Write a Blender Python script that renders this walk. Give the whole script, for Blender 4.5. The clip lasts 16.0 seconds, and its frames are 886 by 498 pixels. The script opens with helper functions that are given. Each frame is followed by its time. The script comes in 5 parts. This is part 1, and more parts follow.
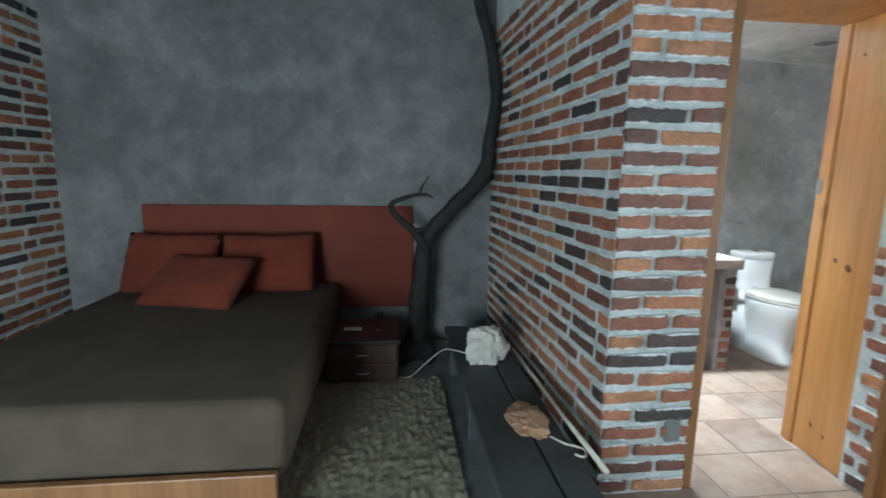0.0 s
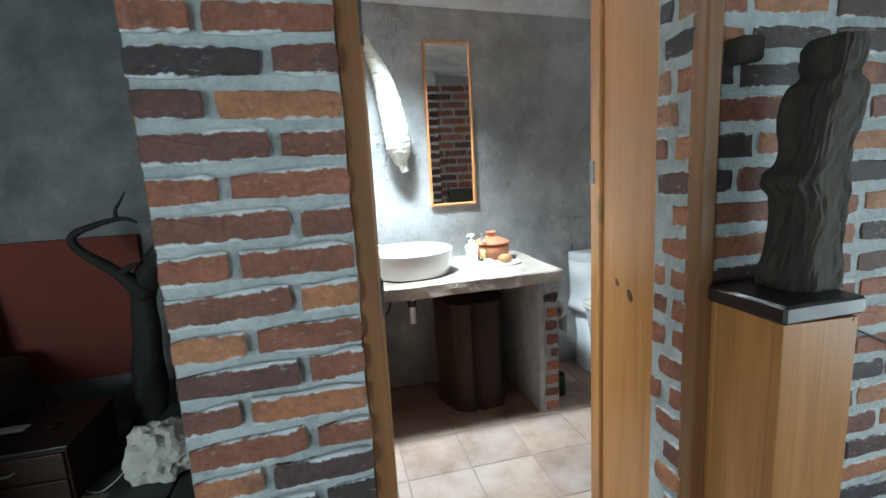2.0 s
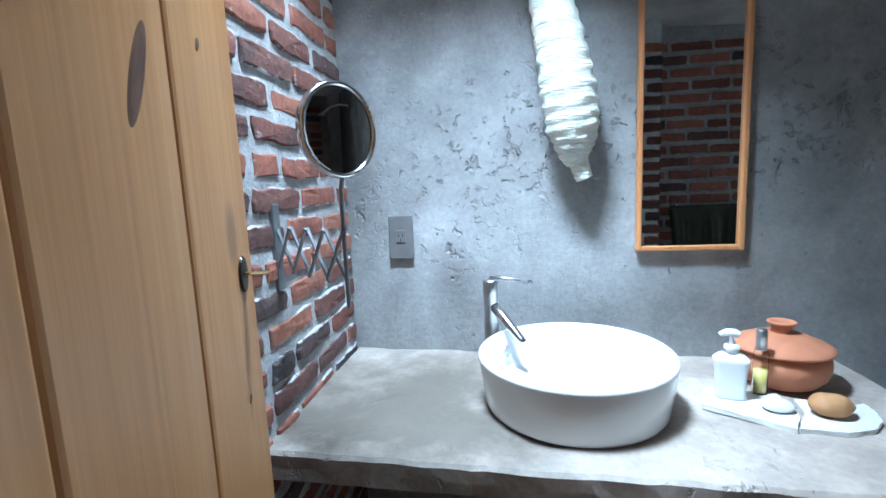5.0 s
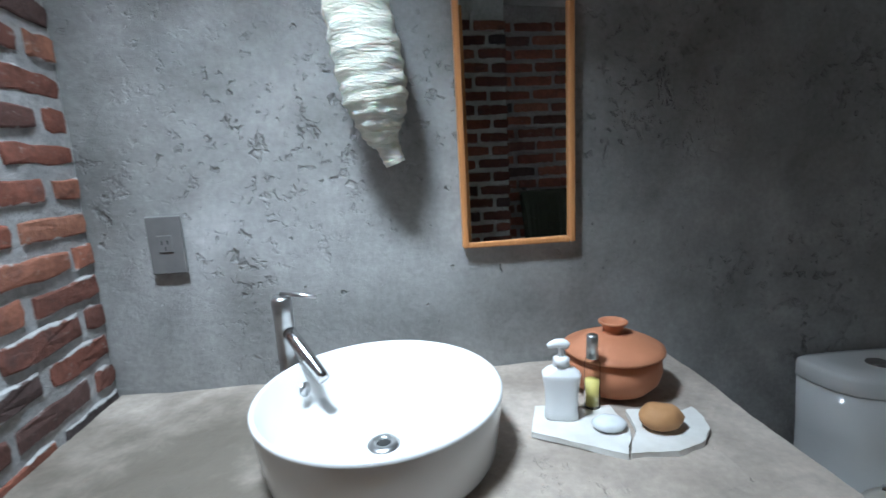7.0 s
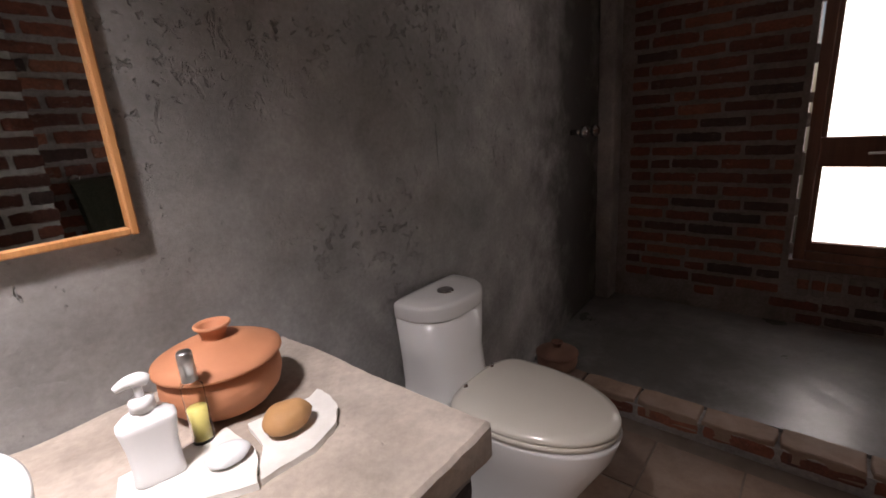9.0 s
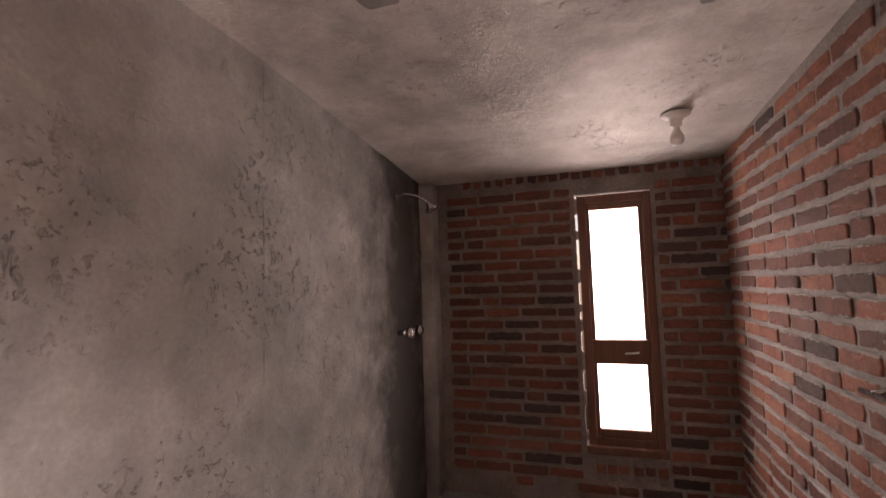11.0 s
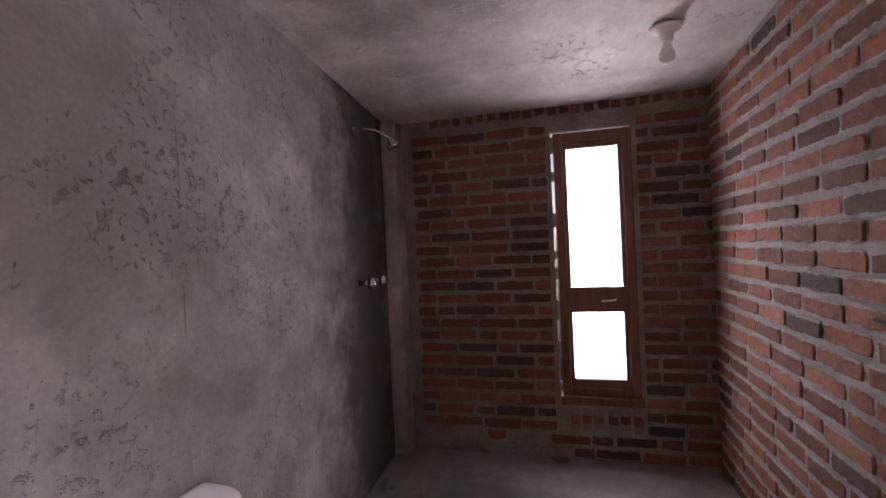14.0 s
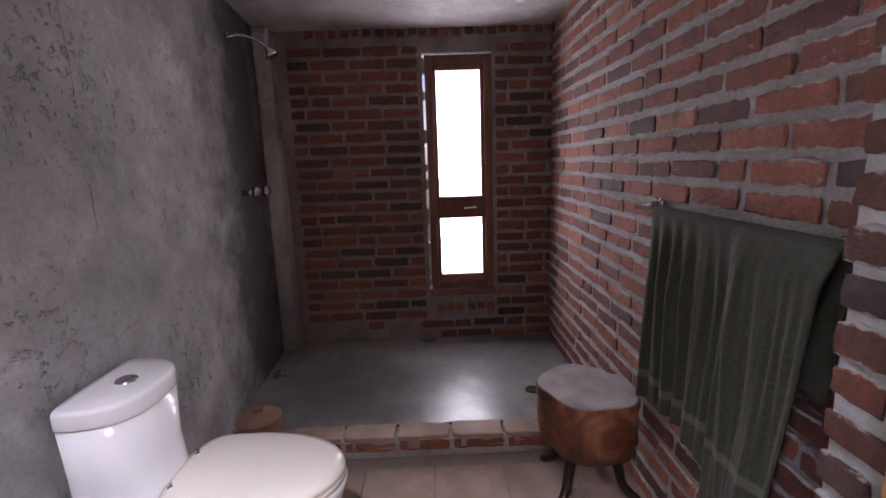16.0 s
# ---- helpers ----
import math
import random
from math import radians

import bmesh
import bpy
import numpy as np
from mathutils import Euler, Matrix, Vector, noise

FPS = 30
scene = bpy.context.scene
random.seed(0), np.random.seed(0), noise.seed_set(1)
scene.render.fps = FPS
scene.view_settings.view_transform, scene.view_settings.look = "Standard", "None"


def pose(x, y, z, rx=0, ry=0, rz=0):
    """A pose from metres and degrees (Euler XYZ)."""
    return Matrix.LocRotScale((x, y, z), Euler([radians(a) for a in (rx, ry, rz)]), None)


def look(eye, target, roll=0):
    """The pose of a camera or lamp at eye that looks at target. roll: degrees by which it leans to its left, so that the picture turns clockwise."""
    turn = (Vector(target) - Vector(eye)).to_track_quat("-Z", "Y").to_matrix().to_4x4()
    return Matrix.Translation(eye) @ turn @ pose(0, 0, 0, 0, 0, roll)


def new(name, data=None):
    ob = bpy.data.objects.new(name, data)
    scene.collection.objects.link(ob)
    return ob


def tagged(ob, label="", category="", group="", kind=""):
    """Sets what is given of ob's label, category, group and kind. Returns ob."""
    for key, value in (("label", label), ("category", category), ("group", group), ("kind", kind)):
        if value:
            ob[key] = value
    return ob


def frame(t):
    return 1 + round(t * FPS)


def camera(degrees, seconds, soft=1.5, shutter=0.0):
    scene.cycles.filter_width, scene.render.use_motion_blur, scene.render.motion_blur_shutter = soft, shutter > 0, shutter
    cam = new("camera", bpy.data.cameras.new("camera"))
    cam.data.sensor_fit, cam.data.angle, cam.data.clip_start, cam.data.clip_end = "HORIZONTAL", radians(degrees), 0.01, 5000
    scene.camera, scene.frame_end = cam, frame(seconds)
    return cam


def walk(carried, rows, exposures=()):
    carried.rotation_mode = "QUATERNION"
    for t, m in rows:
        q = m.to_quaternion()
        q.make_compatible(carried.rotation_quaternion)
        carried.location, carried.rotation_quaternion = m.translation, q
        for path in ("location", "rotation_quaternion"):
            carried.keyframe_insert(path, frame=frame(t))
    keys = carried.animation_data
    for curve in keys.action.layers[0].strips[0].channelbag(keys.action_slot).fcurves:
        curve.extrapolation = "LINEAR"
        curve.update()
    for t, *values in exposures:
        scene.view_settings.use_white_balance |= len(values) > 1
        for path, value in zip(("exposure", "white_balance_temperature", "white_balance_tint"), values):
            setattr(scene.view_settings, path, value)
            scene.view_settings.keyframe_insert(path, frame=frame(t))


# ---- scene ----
cam = camera(87.8, 16.0, shutter=0.15)
PATH = [
    (0, (-0.917, -3.559, 1.407), (-0.703, -1.598, 1.077), 0.9),
    (0.5, (-0.544, -3.599, 1.399), (0.058, -1.717, 1.088), 0.0),
    (1, (-0.249, -3.383, 1.421), (0.302, -1.502, 1.024), -2.8),
    (1.5, (0.006, -3.098, 1.38), (0.493, -1.186, 1.051), -1.9),
    (2, (0.333, -2.851, 1.399), (0.795, -0.934, 1.061), -3.2),
    (2.5, (0.445, -2.547, 1.337), (0.852, -0.624, 0.968), -2.5),
    (3, (0.522, -2.245, 1.363), (0.787, -0.297, 0.991), -2.7),
    (3.5, (0.633, -1.998, 1.346), (0.635, -0.027, 1.007), -3.3),
    (4, (0.659, -1.791, 1.358), (0.377, 0.164, 1.047), -3.1),
    (4.2, (0.648, -1.695, 1.366), (0.26, 0.245, 1.069), -2.6),
    (6.3, (0.675, -1.401, 1.436), (0.307, 0.547, 1.169), -2.2),
    (6.5, (0.704, -1.363, 1.429), (0.436, 0.599, 1.146), -2.6),
    (7, (0.832, -1.194, 1.392), (0.951, 0.77, 1.033), -3.2),
    (7.5, (0.924, -1.069, 1.345), (1.467, 0.8, 0.885), -4.1),
    (8, (0.93, -0.992, 1.327), (1.899, 0.676, 0.8), -4.7),
    (8.5, (0.957, -1.017, 1.329), (2.22, 0.422, 0.751), -4.7),
    (9, (0.957, -1.048, 1.343), (2.427, 0.2, 0.812), -4.2),
    (9.5, (0.953, -1.062, 1.386), (2.594, 0.003, 0.967), -3.5),
    (10, (0.945, -1.026, 1.437), (2.725, -0.154, 1.169), -2.8),
    (10.2, (0.945, -1.035, 1.452), (2.763, -0.225, 1.26), -2.6),
    (12.3, (0.892, -1.068, 1.579), (2.764, -0.558, 2.065), -1.1),
    (12.5, (0.893, -1.08, 1.577), (2.763, -0.547, 2.046), -1.0),
    (13, (0.983, -1.033, 1.524), (2.88, -0.451, 1.779), -1.2),
    (13.5, (1.129, -1.052, 1.47), (3.027, -0.433, 1.586), -2.2),
    (14, (1.174, -1.008, 1.413), (3.106, -0.492, 1.402), -2.6),
    (14.5, (1.133, -0.957, 1.384), (3.091, -0.572, 1.246), -2.2),
    (15, (1.019, -0.958, 1.384), (2.97, -0.63, 1.093), -1.8),
    (15.5, (0.894, -0.967, 1.371), (2.85, -0.826, 0.98), -1.8),
    (16, (0.845, -0.979, 1.368), (2.81, -1.017, 0.997), -1.9),
]
EXPOSURE = [(0, 1.15, 6250, 2), (1.5, 0.85, 6200, 2), (2.5, 0.4, 6200, 0), (3, 0.3, 5900, 1), (3.5, 0.35, 5500, 2), (4, 0.2, 5250, 2), (6.3, -0.85, 5400, 3), (7, -1.05, 6000, 6), (8.2, -1.2, 6900, 17), (9.0, -0.65, 8000, 28), (9.5, 0.0, 8900, 37), (10.2, 0.82, 9600, 39), (12.3, 0.85, 7600, 40), (13.2, 0.7, 7400, 39), (16, 0.72, 6750, 35)]
walk(cam, [(t, look(eye, target, roll)) for t, eye, target, roll in PATH], EXPOSURE)

# ---- light ----
world = bpy.data.worlds.new("sky")
scene.world = world
world.use_nodes = True
sky = world.node_tree.nodes.new("ShaderNodeTexSky")
sky.sky_type, sky.sun_disc = "NISHITA", False
sky.sun_elevation, sky.sun_rotation = radians(55), radians(200)
world.node_tree.nodes["Background"].inputs["Strength"].default_value = 0.1
world.node_tree.links.new(sky.outputs[0], world.node_tree.nodes["Background"].inputs["Color"])


def window_light(name, eye, target, sx, sy, watts, colour, spread=180):
    data = bpy.data.lights.new(name, "AREA")
    data.shape, data.size, data.size_y, data.energy, data.color = "RECTANGLE", sx, sy, watts, colour
    data.spread = radians(spread)
    ob = new(name, data)
    ob.matrix_world = look(eye, target)
    return ob


window_light("shower_window_daylight", (4.18, -1.177, 1.24), (3.0, -1.177, 1.38), 0.46, 2.0, 18, (0.90, 0.95, 1.0))
window_light("skylight_daylight", (0.50, -0.70, 2.73), (0.84, -0.08, 1.32), 0.36, 0.24, 98, (0.78, 0.89, 1.0), 125)
# Two lamps light the bedroom through windows added out of view
window_light("bedroom_window_daylight", (3.42, -3.45, 1.0), (0.0, -2.9, 0.7), 1.7, 1.8, 32, (0.82, 0.92, 1.0), 125)
window_light("bedroom_side_daylight", (-2.5, -5.32, 0.95), (-0.2, -1.6, 0.7), 1.3, 1.6, 88, (0.78, 0.90, 1.0))

# ---- materials ----


class Mat:
    """A node material with short calls to wire it."""

    def __init__(self, name, rough=0.7, metal=0.0):
        self.m = bpy.data.materials.new(name)
        self.m.use_nodes = True
        self.t = self.m.node_tree
        self.b = self.t.nodes["Principled BSDF"]
        self.b.inputs["Roughness"].default_value, self.b.inputs["Metallic"].default_value = rough, metal
        self.co = self.t.nodes.new("ShaderNodeTexCoord").outputs["Object"]
        self.height = None

    def node(self, kind, **values):
        n = self.t.nodes.new("ShaderNode" + kind)
        for k, v in values.items():
            n.inputs[k.replace("_", " ")].default_value = v
        return n

    def link(self, a, b):
        self.t.links.new(a, b)

    def scaled(self, sx, sy, sz, co=None):
        n = self.node("Mapping", Scale=(sx, sy, sz))
        self.link(co or self.co, n.inputs["Vector"])
        return n.outputs[0]

    def noise(self, scale, detail=4.0, co=None, distortion=0.0, rough=0.55):
        n = self.node("TexNoise", Scale=scale, Detail=detail, Distortion=distortion, Roughness=rough)
        self.link(co or self.co, n.inputs["Vector"])
        return n.outputs["Fac"]

    def voronoi(self, scale, co=None, feature="F1", randomness=1.0):
        n = self.node("TexVoronoi", Scale=scale, Randomness=randomness)
        n.feature = feature
        self.link(co or self.co, n.inputs["Vector"])
        return n.outputs["Distance"]

    def ramp(self, fac, *stops):
        n = self.node("ValToRGB")
        e = n.color_ramp.elements
        while len(e) < len(stops):
            e.new(0.5)
        for item, (p, c) in zip(e, stops):
            item.position = p
            item.color = (*c, 1) if not isinstance(c, (int, float)) else (c, c, c, 1)
        self.link(fac, n.inputs[0])
        return n.outputs[0]

    def math(self, op, a, b):
        n = self.node("Math")
        n.operation = op
        for i, v in enumerate((a, b)):
            if isinstance(v, (int, float)):
                n.inputs[i].default_value = v
            else:
                self.link(v, n.inputs[i])
        return n.outputs[0]

    def mix(self, fac, a, b, blend="MIX"):
        n = self.node("Mix")
        n.data_type, n.blend_type = "RGBA", blend
        for s, v in ((n.inputs[0], fac), (n.inputs[6], a), (n.inputs[7], b)):
            if isinstance(v, (int, float)):
                s.default_value = v
            elif isinstance(v, tuple):
                s.default_value = (*v, 1)
            else:
                self.link(v, s)
        return n.outputs[2]

    def rnd(self):
        return self.t.nodes.new("ShaderNodeObjectInfo").outputs["Random"]

    def colour(self, c):
        if isinstance(c, tuple):
            self.b.inputs["Base Color"].default_value = (*c, 1)
        else:
            self.link(c, self.b.inputs["Base Color"])
        return self

    def rough(self, r):
        self.link(r, self.b.inputs["Roughness"])
        return self

    def bump(self, h, strength=0.5, distance=0.01):
        n = self.node("Bump", Strength=strength, Distance=distance)
        self.link(h, n.inputs["Height"])
        if self.height is not None:
            self.link(self.height, n.inputs["Normal"])
        self.height = n.outputs[0]
        self.link(n.outputs[0], self.b.inputs["Normal"])
        return self


def concrete(name, dark, mid, light, pits=1.0, rough=0.75, gloss=0.0, relief=0.5, damp_shade=None):
    m = Mat(name, rough)
    m.co = m.t.nodes.new("ShaderNodeNewGeometry").outputs["Position"]
    big = m.noise(1.1, 6, distortion=0.6)
    c = m.ramp(big, (0.30, dark), (0.5, mid), (0.70, light))
    blotch = m.noise(4.5, 7, rough=0.65)
    c = m.mix(0.68, c, m.ramp(blotch, (0.3, 0.25), (0.55, 0.5), (0.72, 0.74)), "OVERLAY")
    fine = m.noise(70, 5)
    c = m.mix(0.25, c, m.ramp(fine, (0.3, 0.3), (0.7, 0.7)), "OVERLAY")
    def gouges(scale, sx, sz, lo, width, seed):
        mp = m.node("Mapping", Scale=(sx, 1.0, sz), Rotation=(0.0, seed, 0.0), Location=(seed * 3, seed, seed * 2))
        m.link(m.co, mp.inputs["Vector"])
        return m.ramp(m.noise(scale, 3.5, mp.outputs[0], distortion=0.25, rough=0.66), (lo, 0.0), (lo + width, 1.0))

    mask = m.ramp(m.noise(1.7, 4), (0.48, 0.0), (0.62, 1.0))
    dense = m.math("MULTIPLY", m.math("MAXIMUM", gouges(17, 1.25, 0.9, 0.60, 0.10, 0.5), gouges(34, 1.0, 1.1, 0.60, 0.09, 1.9)), mask)
    sparse = m.math("MAXIMUM", gouges(17, 1.5, 0.8, 0.70, 0.04, 0.9), gouges(36, 1.0, 1.0, 0.70, 0.04, 2.6))
    holes = m.math("MULTIPLY", m.math("MAXIMUM", dense, sparse), pits)
    # faint shade inside the gouges, mixed into the colour
    c = m.mix(m.math("MULTIPLY", holes, 0.04), c, tuple(0.35 * v for v in dark))
    if damp_shade:
        # ragged-edged damp and painted shade, round a place or along an upright line
        place, reach, amount, tone = damp_shade
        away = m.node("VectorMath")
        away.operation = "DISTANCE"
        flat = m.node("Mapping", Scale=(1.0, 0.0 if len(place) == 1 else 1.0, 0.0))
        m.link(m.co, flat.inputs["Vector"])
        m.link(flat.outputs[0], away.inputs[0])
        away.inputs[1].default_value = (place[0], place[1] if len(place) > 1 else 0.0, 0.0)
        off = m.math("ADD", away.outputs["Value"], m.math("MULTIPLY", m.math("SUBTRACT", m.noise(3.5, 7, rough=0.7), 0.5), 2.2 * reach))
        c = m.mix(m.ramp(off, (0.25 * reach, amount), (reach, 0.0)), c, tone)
    m.colour(c)
    if gloss:
        m.rough(m.ramp(m.noise(3.0, 5), (0.3, rough - gloss), (0.7, rough)))
    m.bump(m.noise(2.2, 5), 0.5 * relief, 0.05)
    m.bump(m.noise(19, 8, rough=0.72), 0.75 * relief, 0.016)
    m.bump(m.math("SUBTRACT", 1.0, holes), min(1.0, 1.7 * relief), 0.016)
    return m.m


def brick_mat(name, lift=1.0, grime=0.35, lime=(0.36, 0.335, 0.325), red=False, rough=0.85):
    m = Mat(name, rough)
    c = m.ramp(m.rnd(), (0.0, (0.035, 0.028, 0.028)), (0.12, (0.055, 0.035, 0.032)), (0.2, (0.13, 0.055, 0.040)),
               (0.42, (0.20, 0.075, 0.045)), (0.62, (0.27, 0.10, 0.055)), (0.82, (0.34, 0.145, 0.065)), (1.0, (0.28, 0.15, 0.095)))
    if red:
        c = m.ramp(m.rnd(), (0.0, (0.045, 0.034, 0.034)), (0.07, (0.080, 0.047, 0.042)), (0.16, (0.13, 0.054, 0.041)),
                   (0.48, (0.20, 0.068, 0.044)), (0.76, (0.27, 0.092, 0.055)), (1.0, (0.31, 0.130, 0.080)))
    geo = m.t.nodes.new("ShaderNodeNewGeometry").outputs["Position"]
    c = m.mix(0.7, c, m.ramp(m.noise(14, 6, geo, rough=0.7), (0.3, 0.28 * lift), (0.5, 0.5 * lift), (0.72, 0.72 * lift)), "OVERLAY")
    c = m.mix(0.45, c, m.ramp(m.noise(90, 4, geo), (0.3, 0.25), (0.7, 0.75)), "OVERLAY")
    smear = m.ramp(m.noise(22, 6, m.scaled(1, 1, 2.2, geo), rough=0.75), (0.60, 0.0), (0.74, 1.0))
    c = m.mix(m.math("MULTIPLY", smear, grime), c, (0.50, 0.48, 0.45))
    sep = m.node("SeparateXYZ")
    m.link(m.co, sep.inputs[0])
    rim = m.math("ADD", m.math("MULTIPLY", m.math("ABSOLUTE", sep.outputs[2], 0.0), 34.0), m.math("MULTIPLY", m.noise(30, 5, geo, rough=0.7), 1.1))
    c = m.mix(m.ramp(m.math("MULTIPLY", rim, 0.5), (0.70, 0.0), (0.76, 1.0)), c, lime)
    soot = m.ramp(m.noise(9, 4, geo), (0.58, 0.0), (0.72, 1.0))
    c = m.mix(m.math("MULTIPLY", soot, 0.55), c, (0.05, 0.04, 0.04))
    m.colour(c)
    m.bump(m.noise(34, 7, geo, rough=0.72), 0.9, 0.009)
    m.bump(m.noise(220, 3, geo), 0.3, 0.002)
    return m.m


def mortar_mat(name, a, b):
    m = Mat(name, 0.9)
    m.co = m.t.nodes.new("ShaderNodeNewGeometry").outputs["Position"]
    c = m.ramp(m.noise(6, 6, rough=0.65), (0.3, a), (0.7, b))
    c = m.mix(0.5, c, m.ramp(m.noise(55, 5, rough=0.7), (0.3, 0.25), (0.7, 0.72)), "OVERLAY")
    m.colour(c)
    m.bump(m.noise(24, 8, rough=0.75), 1.0, 0.022)
    m.bump(m.noise(130, 4), 0.5, 0.004)
    return m.m


def wood_mat(name, a, b, c, grain=1.0, rough=0.5, knots=0.0):
    m = Mat(name, rough)
    geo = m.co
    broad = m.noise(1.0, 4, m.scaled(8 * grain, 8 * grain, 0.55), distortion=1.6)
    col = m.ramp(broad, (0.25, a), (0.5, b), (0.78, c))
    fine = m.noise(1.0, 6, m.scaled(110 * grain, 110 * grain, 2.2))
    col = m.mix(0.35, col, m.ramp(fine, (0.3, 0.32), (0.7, 0.68)), "OVERLAY")
    if knots:
        k = m.voronoi(1.0, m.scaled(4.2, 4.2, 2.1))
        ring = m.ramp(k, (0.06, 1.0), (0.12, 0.0))
        col = m.mix(m.math("MULTIPLY", ring, knots), col, (0.07, 0.03, 0.015))
    m.colour(col)
    m.bump(fine, 0.25, 0.002)
    m.bump(broad, 0.15, 0.004)
    return m.m


def plain_mat(name, a, b, scale=8.0, rough=0.5, metal=0.0, bump=0.1, fine=60.0):
    m = Mat(name, rough, metal)
    m.colour(m.ramp(m.noise(scale, 5), (0.3, a), (0.7, b)))
    if bump:
        m.bump(m.noise(fine, 4), bump, 0.003)
    return m.m


def glass_mat(name, colour=(0.95, 0.97, 0.96), rough=0.0):
    m = Mat(name, rough)
    m.colour(colour)
    m.b.inputs["Transmission Weight"].default_value = 1.0
    m.b.inputs["IOR"].default_value = 1.45
    return m.m


M_CONC = concrete("bathroom_concrete", (0.20, 0.196, 0.19), (0.32, 0.314, 0.307), (0.46, 0.455, 0.45), 0.8, 0.72, 0.0, 0.62)
# Damp streak spread wide, so the shower corner's shade is in the colour
M_DAMP_SHADE = concrete("damp_shaded_shower_concrete", (0.20, 0.196, 0.19), (0.32, 0.314, 0.307), (0.46, 0.455, 0.45), 0.8, 0.72, 0.0, 0.62, ((3.60,), 0.68, 0.92, (0.055, 0.052, 0.047)))
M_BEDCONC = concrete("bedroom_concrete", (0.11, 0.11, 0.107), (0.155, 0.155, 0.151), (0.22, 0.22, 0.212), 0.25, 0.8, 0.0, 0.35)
M_CEIL = concrete("ceiling_concrete", (0.27, 0.26, 0.25), (0.54, 0.53, 0.52), (0.68, 0.67, 0.66), 0.9, 0.55, 0.18, 0.8)
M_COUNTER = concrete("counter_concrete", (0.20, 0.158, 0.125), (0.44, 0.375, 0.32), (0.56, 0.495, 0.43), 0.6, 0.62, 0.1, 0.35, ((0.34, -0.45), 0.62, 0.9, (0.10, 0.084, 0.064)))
M_SLAB = concrete("shower_floor_concrete", (0.15, 0.155, 0.15), (0.23, 0.24, 0.235), (0.30, 0.31, 0.305), 0.0, 0.42, 0.16, 0.2, ((3.15, -0.45), 0.75, 0.7, (0.07, 0.068, 0.06)))
for k, v in (("Coat Weight", 0.7), ("Coat Roughness", 0.26), ("Coat IOR", 1.6)):
    M_SLAB.node_tree.nodes["Principled BSDF"].inputs[k].default_value = v
M_PATCH = concrete("patched_ceiling_concrete", (0.13, 0.125, 0.12), (0.24, 0.235, 0.23), (0.36, 0.355, 0.35), 0.3, 0.85, 0.0, 0.6)
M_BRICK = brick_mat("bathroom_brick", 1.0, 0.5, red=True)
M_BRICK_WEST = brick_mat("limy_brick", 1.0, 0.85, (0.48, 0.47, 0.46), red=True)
# Same brick toned darker all over, for the shower end wall
M_BRICK_EAST = brick_mat("dark_end_wall_brick", 0.72, 0.4, (0.22, 0.195, 0.185), red=True)
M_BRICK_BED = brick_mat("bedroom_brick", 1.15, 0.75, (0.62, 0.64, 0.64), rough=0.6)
# Darker tone of the bathroom brick, used on the inner door pier
M_BRICK_DARK = brick_mat("dark_pier_brick", 0.55, 0.35, red=True)
M_MORTAR = mortar_mat("grey_mortar", (0.29, 0.27, 0.262), (0.44, 0.42, 0.41))
M_MORTAR_WEST = mortar_mat("pale_lumpy_mortar", (0.34, 0.33, 0.325), (0.58, 0.57, 0.56))
# Darker grey mortar to go with the end wall's brick
M_MORTAR_EAST = mortar_mat("dark_end_wall_mortar", (0.17, 0.145, 0.135), (0.33, 0.30, 0.285))
M_MORTAR_BED = mortar_mat("limewashed_mortar", (0.42, 0.46, 0.45), (0.68, 0.71, 0.70))
M_PINE = wood_mat("varnished_pine", (0.32, 0.138, 0.042), (0.41, 0.185, 0.058), (0.49, 0.245, 0.088), 1.0, 0.42, 0.35)
M_PINE_PALE = wood_mat("pale_varnished_pine", (0.34, 0.155, 0.05), (0.41, 0.20, 0.07), (0.47, 0.25, 0.10), 1.0, 0.45, 0.5)
M_KNOT = plain_mat("pine_knot", (0.05, 0.02, 0.01), (0.12, 0.05, 0.02), 60, 0.5, 0, 0.2)
M_BRONZE = plain_mat("dark_bronze", (0.035, 0.028, 0.022), (0.07, 0.055, 0.04), 30, 0.4, 0.9, 0.1)
M_FLOORJOINT = plain_mat("pale_floor_joint", (0.19, 0.15, 0.12), (0.26, 0.215, 0.18), 9, 0.9, 0, 0.4)
# Darker copy of the pine: left jamb, corner post, foot rail, bedroom window bars
M_PINE_DARK = wood_mat("darker_pine", (0.15, 0.065, 0.025), (0.21, 0.095, 0.036), (0.28, 0.14, 0.055), 1.0, 0.45, 0.5)
M_WINWOOD = wood_mat("red_stained_window_wood", (0.09, 0.036, 0.022), (0.14, 0.056, 0.033), (0.19, 0.082, 0.05), 1.4, 0.5)
M_FRAME = wood_mat("mirror_frame_pine", (0.42, 0.17, 0.06), (0.52, 0.23, 0.085), (0.60, 0.30, 0.13), 1.6, 0.45)
M_WEATHER = wood_mat("weathered_wood", (0.016, 0.013, 0.009), (0.042, 0.034, 0.024), (0.085, 0.07, 0.050), 0.9, 0.9)
M_GREYWOOD = wood_mat("grey_driftwood", (0.10, 0.095, 0.085), (0.19, 0.18, 0.165), (0.28, 0.27, 0.25), 0.9, 0.85)
M_STUMP = wood_mat("dark_stump_wood", (0.026, 0.016, 0.011), (0.04, 0.025, 0.017), (0.06, 0.038, 0.026), 0.4, 0.75)
_m = Mat("peeling_bark", 0.45)
_c = _m.ramp(_m.noise(4.5, 5, distortion=1.0), (0.38, (0.060, 0.020, 0.012)), (0.52, (0.135, 0.044, 0.020)), (0.66, (0.30, 0.14, 0.065)))
